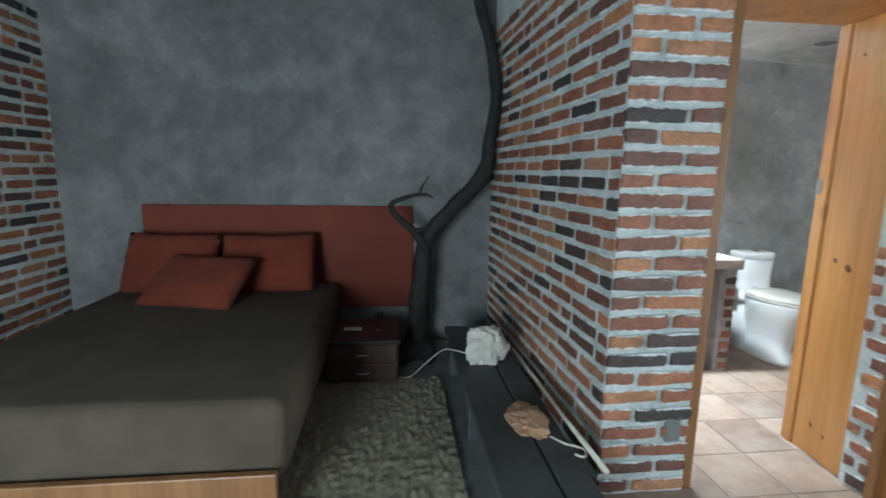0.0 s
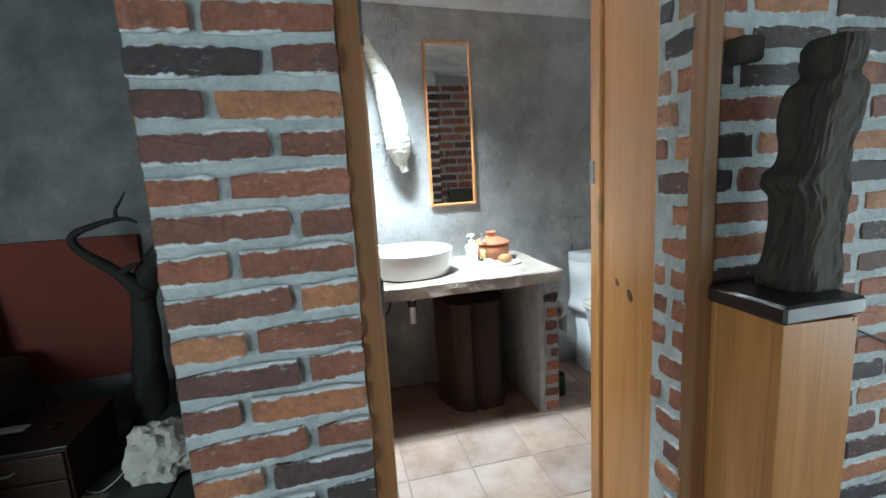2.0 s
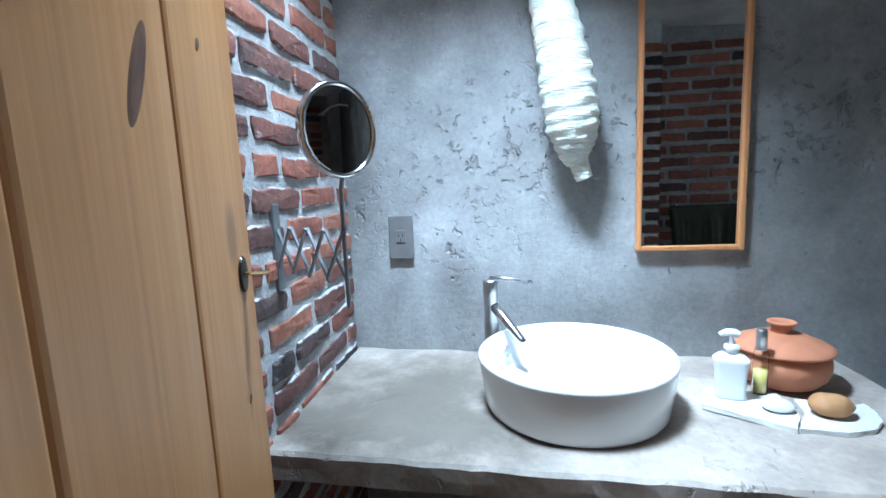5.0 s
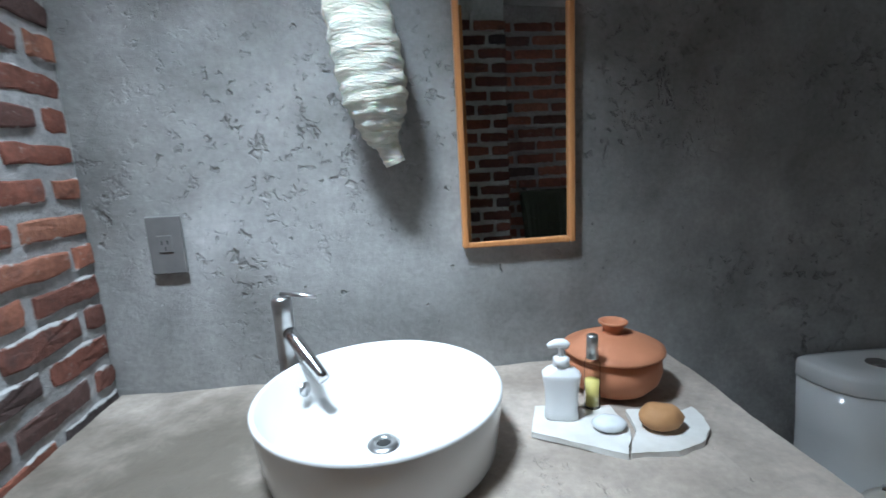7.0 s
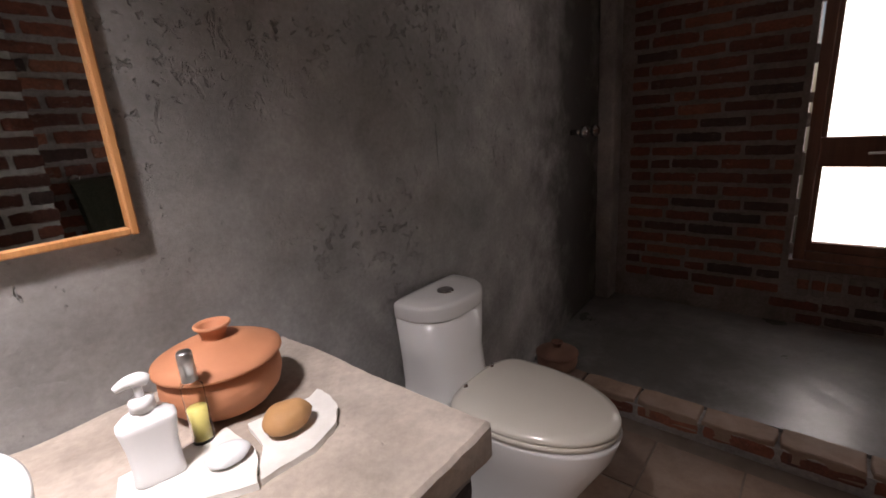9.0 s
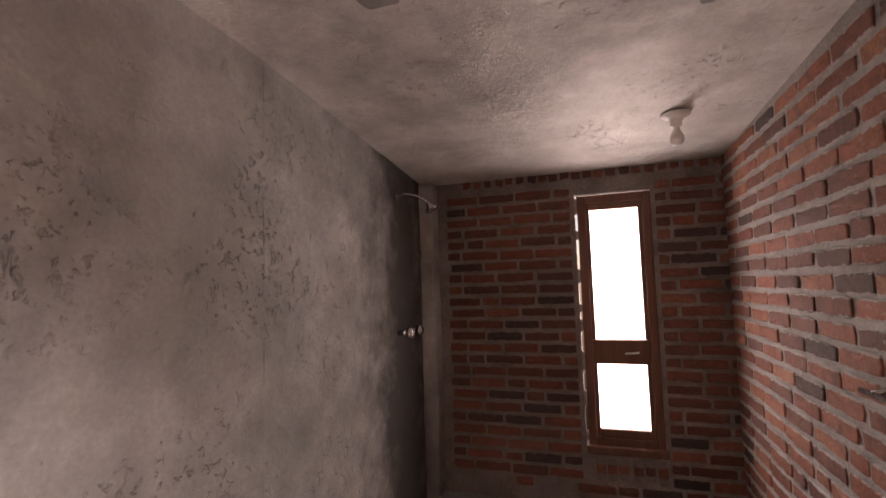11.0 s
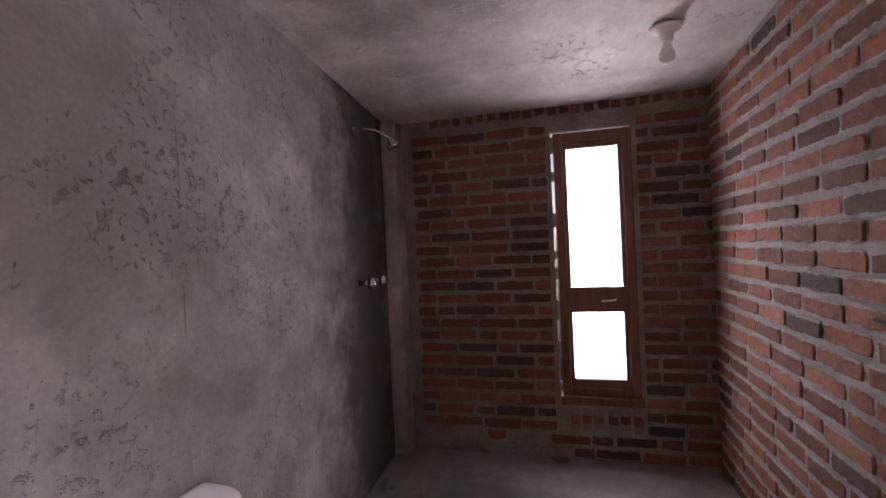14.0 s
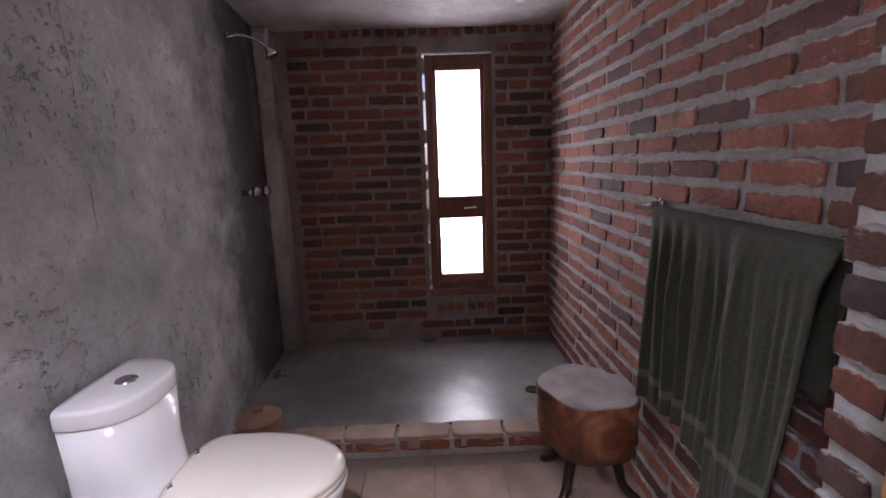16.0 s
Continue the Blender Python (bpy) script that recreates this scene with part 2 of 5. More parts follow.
_c = _m.mix(0.5, _c, _m.ramp(_m.noise(30, 5, _m.scaled(1, 1, 0.4)), (0.3, 0.3), (0.7, 0.7)), "OVERLAY")
_m.colour(_c).bump(_m.noise(9, 5, distortion=0.8), 0.5, 0.02).bump(_m.noise(60, 4), 0.3, 0.004)
M_BARK = _m.m
M_CUT = plain_mat("worn_cut_wood", (0.24, 0.225, 0.215), (0.42, 0.40, 0.39), 9, 0.7, 0, 0.4)
M_BRANCH = plain_mat("dark_branch_bark", (0.006, 0.005, 0.005), (0.018, 0.015, 0.013), 14, 0.8, 0, 0.8, 30)
M_CERAMIC = plain_mat("white_ceramic", (0.70, 0.70, 0.69), (0.74, 0.74, 0.73), 2, 0.12, 0, 0)
# White seat and lid with the warm light mixed into their colour
M_SEAT = plain_mat("warm_lit_seat_plastic", (0.66, 0.625, 0.55), (0.70, 0.665, 0.59), 2, 0.16, 0, 0)
M_CHROME = plain_mat("chrome", (0.62, 0.62, 0.63), (0.70, 0.70, 0.70), 4, 0.14, 1.0, 0)
M_STEEL = plain_mat("brushed_steel", (0.42, 0.42, 0.42), (0.55, 0.55, 0.55), 30, 0.32, 1.0, 0.1)
M_IRON = plain_mat("aged_grey_metal", (0.18, 0.185, 0.19), (0.30, 0.31, 0.32), 20, 0.45, 0.9, 0.2)
M_BRASS = plain_mat("aged_brass", (0.30, 0.20, 0.08), (0.45, 0.32, 0.14), 20, 0.35, 1.0, 0.1)
M_BLACK = plain_mat("black_rubber", (0.012, 0.012, 0.012), (0.03, 0.03, 0.03), 10, 0.5, 0, 0.1)
M_CLAY = plain_mat("terracotta_clay", (0.42, 0.155, 0.075), (0.56, 0.235, 0.125), 5, 0.72, 0, 0.25, 40)
M_CLAY_DUSTY = plain_mat("dusty_clay", (0.20, 0.105, 0.075), (0.30, 0.165, 0.12), 7, 0.9, 0, 0.4, 40)
M_PLASTIC = plain_mat("white_plastic", (0.72, 0.73, 0.74), (0.80, 0.80, 0.80), 4, 0.35, 0, 0)
M_PLATE = plain_mat("grey_plastic_plate", (0.13, 0.125, 0.122), (0.17, 0.165, 0.16), 20, 0.5, 0, 0.15)
M_STONE = plain_mat("white_marble_offcut", (0.58, 0.56, 0.52), (0.76, 0.75, 0.72), 14, 0.5, 0, 0.3)
M_SOAP = plain_mat("ochre_soap", (0.36, 0.175, 0.07), (0.50, 0.27, 0.12), 12, 0.68, 0, 0.5, 34)
M_ALUM = plain_mat("cloudy_crystal", (0.62, 0.66, 0.68), (0.78, 0.80, 0.82), 18, 0.25, 0, 0.3, 30)
M_REDBOARD = plain_mat("brick_red_board", (0.110, 0.020, 0.011), (0.150, 0.028, 0.015), 2.5, 0.85, 0, 0.1)
M_BLANKET = plain_mat("taupe_blanket", (0.050, 0.037, 0.026), (0.074, 0.056, 0.040), 5, 0.95, 0, 0.6, 180)
M_PILLOW = plain_mat("rust_pillow_cotton", (0.10, 0.016, 0.007), (0.15, 0.026, 0.011), 6, 0.95, 0, 0.4, 150)
M_BENCH = plain_mat("black_slate", (0.030, 0.031, 0.032), (0.065, 0.066, 0.068), 4, 0.62, 0, 0.3, 40)
M_CABINET = wood_mat("dark_red_cabinet_wood", (0.03, 0.013, 0.009), (0.05, 0.021, 0.013), (0.075, 0.032, 0.02), 1.0, 0.5)
M_BLACKWOOD = plain_mat("black_lacquer", (0.012, 0.010, 0.010), (0.022, 0.018, 0.018), 4, 0.35, 0, 0.1)
M_RUG = plain_mat("beige_shag_wool", (0.16, 0.135, 0.10), (0.32, 0.28, 0.215), 26, 0.98, 0, 1.0, 90)
M_WHITECLOTH = plain_mat("white_cloth", (0.42, 0.40, 0.35), (0.56, 0.54, 0.48), 10, 0.9, 0, 0.4, 60)
M_TANCLOTH = plain_mat("tan_leather_cloth", (0.30, 0.17, 0.10), (0.42, 0.25, 0.16), 16, 0.85, 0, 0.5, 60)
M_PLASTER = plain_mat("white_plaster", (0.55, 0.55, 0.53), (0.66, 0.66, 0.64), 3, 0.9, 0, 0.3)
M_GREEN = plain_mat("dark_green_plastic", (0.008, 0.035, 0.025), (0.014, 0.05, 0.036), 6, 0.4, 0, 0)
M_GLASS = glass_mat("clear_glass", (0.98, 0.99, 0.98))
M_GLASS.node_tree.nodes["Principled BSDF"].inputs["IOR"].default_value = 1.05
M_SHEET = glass_mat("window_glass", (0.93, 0.96, 0.95), 0.0)
M_OIL = plain_mat("yellow_oil", (0.50, 0.42, 0.13), (0.58, 0.50, 0.18), 4, 0.2, 0, 0)
M_MIRROR = plain_mat("mirror_silver", (0.80, 0.82, 0.82), (0.82, 0.84, 0.84), 1, 0.015, 1.0, 0)

_m = Mat("cocoon_paper", 0.85)
_r = _m.noise(1.0, 4, _m.scaled(16, 16, 75), distortion=1.2)
_m.colour(_m.ramp(_r, (0.3, (0.50, 0.45, 0.37)), (0.7, (0.64, 0.605, 0.53)))).bump(_r, 0.7, 0.010)
_m.b.inputs["Subsurface Weight"].default_value = 0.15
M_PAPER = _m.m

_m = Mat("terracotta_floor_tile", 0.75)
_g = _m.t.nodes.new("ShaderNodeNewGeometry").outputs["Position"]
_c = _m.ramp(_m.rnd(), (0.0, (0.22, 0.145, 0.11)), (0.5, (0.28, 0.195, 0.15)), (1.0, (0.32, 0.215, 0.16)))
_c = _m.mix(0.7, _c, _m.ramp(_m.noise(5, 6, _g, rough=0.7), (0.3, 0.3), (0.72, 0.72)), "OVERLAY")
_m.colour(_m.mix(_m.ramp(_m.noise(2.5, 5, _g), (0.45, 0.0), (0.75, 0.6)), _c, (0.33, 0.30, 0.27))).bump(_m.noise(40, 5, _g), 0.3, 0.003)
M_TILE = _m.m

_m = Mat("dark_green_towel", 0.97)
_sep = _m.node("SeparateXYZ")
_m.link(_m.co, _sep.inputs[0])
_band = _m.ramp(_sep.outputs[2], (0.0, 0.0), (0.148, 0.0), (0.150, 1.0), (0.178, 1.0), (0.180, 0.0))
_c = _m.ramp(_m.noise(120, 3), (0.3, (0.022, 0.027, 0.016)), (0.7, (0.044, 0.052, 0.033)))
_m.colour(_m.mix(_band, _c, (0.085, 0.098, 0.072))).bump(_m.noise(260, 3), 0.8, 0.004)
_m.b.inputs["Sheen Weight"].default_value, _m.b.inputs["Sheen Roughness"].default_value = 0.10, 0.4
M_TOWEL = _m.m

# ---- mesh helpers ----


def mesh_ob(name, bm, material, parent=None, label="", smooth=False):
    data = bpy.data.meshes.new(name)
    bmesh.ops.recalc_face_normals(bm, faces=bm.faces)
    bm.to_mesh(data)
    bm.free()
    if smooth:
        data.polygons.foreach_set("use_smooth", [True] * len(data.polygons))
    data.materials.append(material)
    ob = new(name, data)
    if parent:
        ob.parent = parent
    return tagged(ob, label)


def part(name, bm, material, parent, label="", smooth=False):
    return mesh_ob(name, bm, material, parent, label, smooth)


def thing(name, place, label, category, group="", kind=""):
    ob = new(name)
    ob.matrix_world = place if isinstance(place, Matrix) else Matrix.Translation(place)
    return tagged(ob, label, category, group, kind)


def add_box(bm, x0, y0, z0, x1, y1, z1, bevel=0.0, seg=2, m=None):
    made = bmesh.ops.create_cube(bm, size=1.0)["verts"]
    for v in made:
        v.co = Vector(((x0 + x1) / 2 + v.co.x * (x1 - x0), (y0 + y1) / 2 + v.co.y * (y1 - y0), (z0 + z1) / 2 + v.co.z * (z1 - z0)))
    if m:
        for v in made:
            v.co = m @ v.co
    if bevel:
        edges = {e for v in made for e in v.link_edges}
        bmesh.ops.bevel(bm, geom=list(edges), offset=bevel, segments=seg, affect="EDGES", profile=0.5)
    return bm


def box(x0, y0, z0, x1, y1, z1, bevel=0.0, seg=2):
    return add_box(bmesh.new(), x0, y0, z0, x1, y1, z1, bevel, seg)


def rough_box(x0, y0, z0, x1, y1, z1, step=0.05, amp=0.006, bevel=0.006, seed=0.0):
    """A block with subdivided, uneven faces."""
    bm = box(x0, y0, z0, x1, y1, z1, bevel, 1)
    for axis, size in ((0, x1 - x0), (1, y1 - y0), (2, z1 - z0)):
        cuts = int(size / step)
        lo = (x0, y0, z0)[axis]
        for i in range(1, cuts):
            no = [0, 0, 0]
            no[axis] = 1
            co = [0, 0, 0]
            co[axis] = lo + size * i / cuts
            bmesh.ops.bisect_plane(bm, geom=bm.verts[:] + bm.edges[:] + bm.faces[:], plane_co=co, plane_no=no)
    for v in bm.verts:
        p = v.co * 7 + Vector((seed, seed * 2, seed * 3))
        v.co += noise.noise_vector(p) * amp + noise.noise_vector(p * 4) * amp * 0.5
    return bm


def lathe(profile, n=40, cx=0.0, cy=0.0, squash=1.0):
    """A turned shape from (radius, z) pairs."""
    bm = bmesh.new()
    rings = []
    for r, z in profile:
        if r < 1e-5:
            rings.append([bm.verts.new((cx, cy, z))])
        else:
            rings.append([bm.verts.new((cx + r * math.cos(2 * math.pi * i / n), cy + squash * r * math.sin(2 * math.pi * i / n), z)) for i in range(n)])
    bridge(bm, rings)
    return bm


def bridge(bm, rings):
    for a, b in zip(rings, rings[1:]):
        if len(a) == 1 and len(b) == 1:
            continue
        n = max(len(a), len(b))
        for i in range(n):
            j = (i + 1) % n
            if len(a) == 1:
                bm.faces.new((a[0], b[i], b[j]))
            elif len(b) == 1:
                bm.faces.new((a[i], a[j], b[0]))
            else:
                bm.faces.new((a[i], a[j], b[j], b[i]))


def loft(rings, cap=True):
    bm = bmesh.new()
    made = [[bm.verts.new(p) for p in ring] for ring in rings]
    bridge(bm, made)
    if cap:
        bm.faces.new(made[0])
        bm.faces.new(made[-1])
    return bm


def tube(points, radii, n=10, knobbly=0.0):
    """A tube along points, with a radius at each."""
    pts = [Vector(p) for p in points]
    if isinstance(radii, (int, float)):
        radii = [radii] * len(pts)
    rings, side = [], Vector((0.31, 0.87, 0.39))
    for i, p in enumerate(pts):
        d = (pts[min(i + 1, len(pts) - 1)] - pts[max(i - 1, 0)]).normalized()
        u = d.cross(side).normalized()
        if u.length < 0.1:
            u = d.cross(Vector((1, 0, 0))).normalized()
        w = d.cross(u)
        ring = []
        for k in range(n):
            a = 2 * math.pi * k / n
            r = radii[i] * (1 + knobbly * noise.noise(p * 6 + Vector((math.cos(a), math.sin(a), 0)) * 1.3))
            ring.append(p + u * (r * math.cos(a)) + w * (r * math.sin(a)))
        rings.append(ring)
    return loft(rings)


def smooth_line(points, steps=6):
    """Points along a soft curve through the given ones (Catmull-Rom)."""
    p = [Vector(q) for q in points]
    out = []
    for i in range(len(p) - 1):
        a, b, c, d = p[max(i - 1, 0)], p[i], p[i + 1], p[min(i + 2, len(p) - 1)]
        for k in range(steps):
            t = k / steps
            out.append(0.5 * (2 * b + (c - a) * t + (2 * a - 5 * b + 4 * c - d) * t * t + (3 * b - a - 3 * c + d) * t ** 3))
    out.append(p[-1])
    return out


def spread(values, count):
    """Values stretched evenly over count places."""
    return list(np.interp(np.linspace(0, len(values) - 1, count), range(len(values)), values))


def structure(ob, label, category):
    return tagged(ob, label, category, kind="structure")


# ---- walls ----


def wall_frame(p0, p1):
    """The frame of a wall's face: x along it, y into the room, z up, from p0 to p1 with the room on the left."""
    d = Vector((p1[0] - p0[0], p1[1] - p0[1], 0))
    m = Matrix.Rotation(math.atan2(d.y, d.x), 4, "Z")
    return Matrix.Translation((p0[0], p0[1], 0)) @ m, d.length


def holed(length, z0, z1, holes):
    """The rectangles of a wall left by its holes (x0, z0, x1, z1)."""
    xs = sorted({0.0, length, *[v for h in holes for v in (h[0], h[2])]})
    zs = sorted({z0, z1, *[v for h in holes for v in (h[1], h[3])]})
    for a, b in zip(xs, xs[1:]):
        run = None
        for c, d in zip(zs, zs[1:]):
            inside = any(h[0] <= (a + b) / 2 <= h[2] and h[1] <= (c + d) / 2 <= h[3] for h in holes)
            if inside:
                if run:
                    yield a, run[0], b, run[1]
                run = None
            else:
                run = (run[0], d) if run else (c, d)
        if run:
            yield a, run[0], b, run[1]


def wall(name, p0, p1, thick, z0, z1, material, label, holes=(), uneven=0.0, step=0.14):
    m, length = wall_frame(p0, p1)
    bm = bmesh.new()
    for a, c, b, d in holed(length, z0, z1, list(holes)):
        if uneven:
            piece = rough_box(a, -thick, c, b, 0, d, step, uneven, 0.0)
            data = bpy.data.meshes.new("piece")
            piece.to_mesh(data)
            piece.free()
            bm.from_mesh(data)
            bpy.data.meshes.remove(data)
        else:
            add_box(bm, a, -thick, c, b, 0, d)
    ob = mesh_ob(name, bm, material)
    ob.matrix_world = m
    return structure(ob, label, "wall")

H, HB = 2.225, 2.85
wall_north_1 = wall("wall_north_1", (2.2, 0), (-0.02, 0), 0.2, 0, HB, M_CONC, "grey bare concrete bathroom wall with pits and trowel marks", uneven=0.004)
wall_north_2 = wall("wall_north_2", (4.04, 0.11), (2.2, 0), 0.2, 0, HB, M_DAMP_SHADE, "grey bare concrete shower wall with damp streaks and painted corner shade", uneven=0.004)
wall_east = wall("wall_east", (4.035, -1.865), (4.035, 0.11), 0.16, 0, HB, M_MORTAR_EAST, "red brick shower wall with darker grey mortar", [(0.467, 0.475, 0.925, 2.07)])
wall_south = wall("wall_south", (1.54, -1.80), (4.035, -1.80), 0.065, 0, HB, M_MORTAR, "red brick bathroom wall with grey mortar joints")
wall_west = wall("wall_west", (0.02, 0), (0.1213, -1.60), 0.05, 0, HB, M_MORTAR_WEST, "red brick wall with thick pale mortar beside the basin", uneven=0.006, step=0.04)
wall_bedroom_east = wall("wall_bedroom_east", (-0.02, -1.80), (-0.12, 0.18), 0.05, 0, HB, M_MORTAR_BED, "brick partition wall with limewashed joints in the bedroom")
wall_statue = wall("wall_statue", (3.2, -1.93), (1.19, -1.93), 0.062, 0, HB, M_MORTAR_BED, "brick wall with whitewashed joints behind the pedestal")
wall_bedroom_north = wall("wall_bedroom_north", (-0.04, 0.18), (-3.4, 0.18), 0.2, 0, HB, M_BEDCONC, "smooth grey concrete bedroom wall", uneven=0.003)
wall_bedroom_west = wall("wall_bedroom_west", (-3.4, 0.18), (-3.4, -5.1), 0.2, 0, HB, M_MORTAR_BED, "brick bedroom wall")
wall_bedroom_south = wall("wall_bedroom_south", (-3.4, -5.1), (3.2, -5.1), 0.2, 0, HB, M_PLASTER, "plain plastered bedroom wall", [(0.25, 0.15, 1.55, 1.75)])
wall_bedroom_end = wall("wall_bedroom_end", (3.2, -5.1), (3.2, -1.93), 0.2, 0, HB, M_PLASTER, "plain plastered bedroom end wall", [(0.80, 0.1, 2.50, 1.95)])

pier_left = structure(mesh_ob("wall_door_pier_1", rough_box(-0.02, -1.80, 0, 0.38, -1.60, HB, 0.035, 0.005, 0.0), M_MORTAR_BED), "brick door pier with thick limewashed joints", "wall")
pier_right = structure(mesh_ob("wall_door_pier_2", rough_box(1.264, -1.865, 0, 1.545, -1.645, HB, 0.05, 0.004, 0.0), M_MORTAR_BED), "brick door pier inside the bathroom", "wall")
structure(mesh_ob("wall_return", box(1.172, -1.93, 0, 1.262, -1.80, HB), M_MORTAR_BED), "narrow brick return beside the door", "wall")
over = structure(mesh_ob("wall_over_door", box(0.38, -1.79, 2.22, 1.262, -1.46, HB), M_MORTAR_BED), "brick wall over the bathroom door", "wall")
structure(mesh_ob("corner_fillet", rough_box(3.90, 0.0, 0.1, 4.036, 0.10, H, 0.08, 0.006, 0.01), M_CONC), "rough concrete corner strip in the shower", "wall")

bm = bmesh.new()
for a, c, b, d in holed(4.2, -2.0, 0.2, [(0.36, -0.90, 0.74, -0.50)]):
    add_box(bm, a - 0.05, c, H, b - 0.05, d, H + 0.17)
for v in bm.verts:
    v.co.z += 0.175 * (1 - v.co.x / 4)
structure(mesh_ob("ceiling", bm, M_CEIL), "raw concrete bathroom ceiling with stains", "ceiling")
bm = bmesh.new()
for q in ((0.27, -0.94, 0.31, -0.46), (0.69, -0.94, 0.73, -0.46), (0.31, -0.94, 0.69, -0.90), (0.31, -0.50, 0.69, -0.46)):
    add_box(bm, q[0], q[1], 2.54, q[2], q[3], 2.80)
add_box(bm, 0.27, -0.94, 2.80, 0.73, -0.46, 2.84)
structure(mesh_ob("skylight_shaft", bm, M_PLASTER), "white plastered skylight shaft", "skylight")
for x, y, r, s in ((2.33, -1.44, 0.085, 0.8), (2.03, -0.52, 0.075, 0.75)):
    zc = H + 0.175 * (1 - x / 4)
    ring = [(0.55 * r, zc), (0.62 * r, zc - 0.002), (r, zc - 0.002), (1.08 * r, zc)] if y < -1 else [(0, zc - 0.002), (r, zc - 0.002), (1.1 * r, zc)]
    structure(mesh_ob("ceiling_patch", lathe(ring, 36, x, y, s), M_PATCH, None, "", True), "dark round patch of repaired concrete on the ceiling", "patch")
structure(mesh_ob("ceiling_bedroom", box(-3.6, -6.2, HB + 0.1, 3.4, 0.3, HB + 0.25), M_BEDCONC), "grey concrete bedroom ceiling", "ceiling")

# floors
floor = structure(mesh_ob("floor", add_box(box(-0.05, -3.45, -0.16, 3.3, -1.90, -0.004), -0.05, -1.90, -0.16, 4.1, 0.2, -0.004), M_FLOORJOINT), "terracotta tile floor with pale worn joints", "floor")
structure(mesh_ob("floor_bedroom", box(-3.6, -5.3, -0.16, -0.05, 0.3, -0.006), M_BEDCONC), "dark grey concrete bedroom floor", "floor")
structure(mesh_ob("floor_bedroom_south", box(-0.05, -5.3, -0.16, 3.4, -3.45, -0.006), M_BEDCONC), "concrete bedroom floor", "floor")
shower_floor = structure(mesh_ob("floor_shower", rough_box(2.93, -1.80, 0.0, 4.035, 0.10, 0.10, 0.12, 0.003, 0.0), M_SLAB), "polished grey concrete shower floor, one step up", "floor")
curb = structure(mesh_ob("shower_curb", box(2.815, -1.80, 0.0, 2.932, 0.07, 0.085), M_MORTAR), "low brick curb at the edge of the shower", "curb")

# door frame, lintel and leaf
frame_l = thing("door_frame", (0.38, -1.80, 0), "varnished pine door frame lining the bathroom opening", "door frame", kind="structure")
part("jamb", box(0, 0.008, 0, 0.052, 0.108, 2.12, 0.004), M_PINE_DARK, frame_l)
part("jamb_stop", box(0.0, 0.108, 0, 0.066, 0.140, 2.12, 0.009), M_PINE, frame_l)
jamb_m = Matrix.Translation((0.803, 0.005, 0)) @ Matrix.Rotation(radians(-5.5), 4, "Z")
for nm, q in (("jamb", (0.0, 0.0, 0.042, 0.30)), ("jamb_stop", (-0.012, 0.30, 0.042, 0.366))):
    part(nm, box(q[0], q[1], 0, q[2], q[3], 2.12, 0.006), M_PINE, frame_l).matrix_local = jamb_m
part("lintel", box(0.0, 0.004, 2.12, 0.88, 0.36, 2.22, 0.006), M_PINE, frame_l)
part("corner_post", box(0.788, -0.158, 0, 0.834, -0.112, 2.5, 0.006), M_PINE_DARK, frame_l, "narrow pine post at the wall corner")
for z in (0.45, 1.08, 1.75):
    part("hinge_plate", box(0.056, 0.1055, z - 0.05, 0.0695, 0.142, z + 0.05, 0.001, 1), M_IRON, frame_l, "grey steel hinge plate")
strike = part("strike_plate", box(-0.016, 0.335, 1.325, -0.011, 0.364, 1.40, 0.001, 1), M_IRON, frame_l, "grey steel strike plate")
strike.matrix_local = jamb_m
for y, z, r in ((0.205, 1.014, 0.018), (0.130, 0.990, 0.026), (0.20, 0.16, 0.018), (0.12, 0.14, 0.014), (0.06, 1.93, 0.017), (0.22, 1.96, 0.014)):
    k = part("knot", lathe([(0, 0.0012), (r * 0.6, 0.001), (r, -0.001)], 18, 0, 0, 0.7), M_KNOT, frame_l, "dark pine knot")
    k.matrix_local = jamb_m @ Matrix.Translation((0.0, y, z)) @ Matrix.Rotation(radians(-90), 4, "Y") @ Matrix.Rotation(radians(35), 4, "Z")

leaf_m = Matrix.Translation((0.43, -1.505, 0)) @ Matrix.Rotation(math.atan2(0.60, -0.19), 4, "Z")
LEAF = 0.655
leaf = thing("door", leaf_m, "varnished pine plank door, swung open against the brick wall", "door")
for a, b in ((0.0, 0.228), (0.228, 0.452), (0.452, LEAF)):
    part("plank", box(a + 0.0015, 0.0, 0.02, b - 0.0015, 0.048, 2.03, 0.006), M_PINE_PALE, leaf)
for x, z, r, long in ((0.118, 1.12, 0.017, 1.6), (0.385, 1.51, 0.020, 3.4), (0.585, 1.114, 0.007, 1.3), (0.53, 1.575, 0.008, 1.4), (0.16, 1.72, 0.014, 1.5), (0.33, 0.70, 0.018, 1.4), (0.50, 0.42, 0.012, 1.6), (0.07, 0.86, 0.010, 1.3)):
    k = part("knot", lathe([(0, 0.0012), (r * 0.6, 0.001), (r, -0.001)], 20), M_KNOT, leaf, "dark pine knot")
    k.matrix_local = Matrix.Translation((x, 0.0, z)) @ Matrix.Rotation(radians(90), 4, "X") @ Matrix.Rotation(radians(-24), 4, "Z") @ Matrix.Diagonal((0.75, long, 1, 1))
rose = part("lock_plate", lathe([(0, 0), (0.0155, 0.0), (0.0145, 0.003), (0.0, 0.004)], 24, squash=1.7), M_BRONZE, leaf, "dark oval lock plate")
rose.matrix_local = Matrix.Translation((LEAF - 0.052, -0.001, 1.29)) @ Matrix.Rotation(radians(90), 4, "X")
key = bmesh.new()
add_box(key, -0.003, -0.012, -0.002, 0.003, 0.0, 0.002)
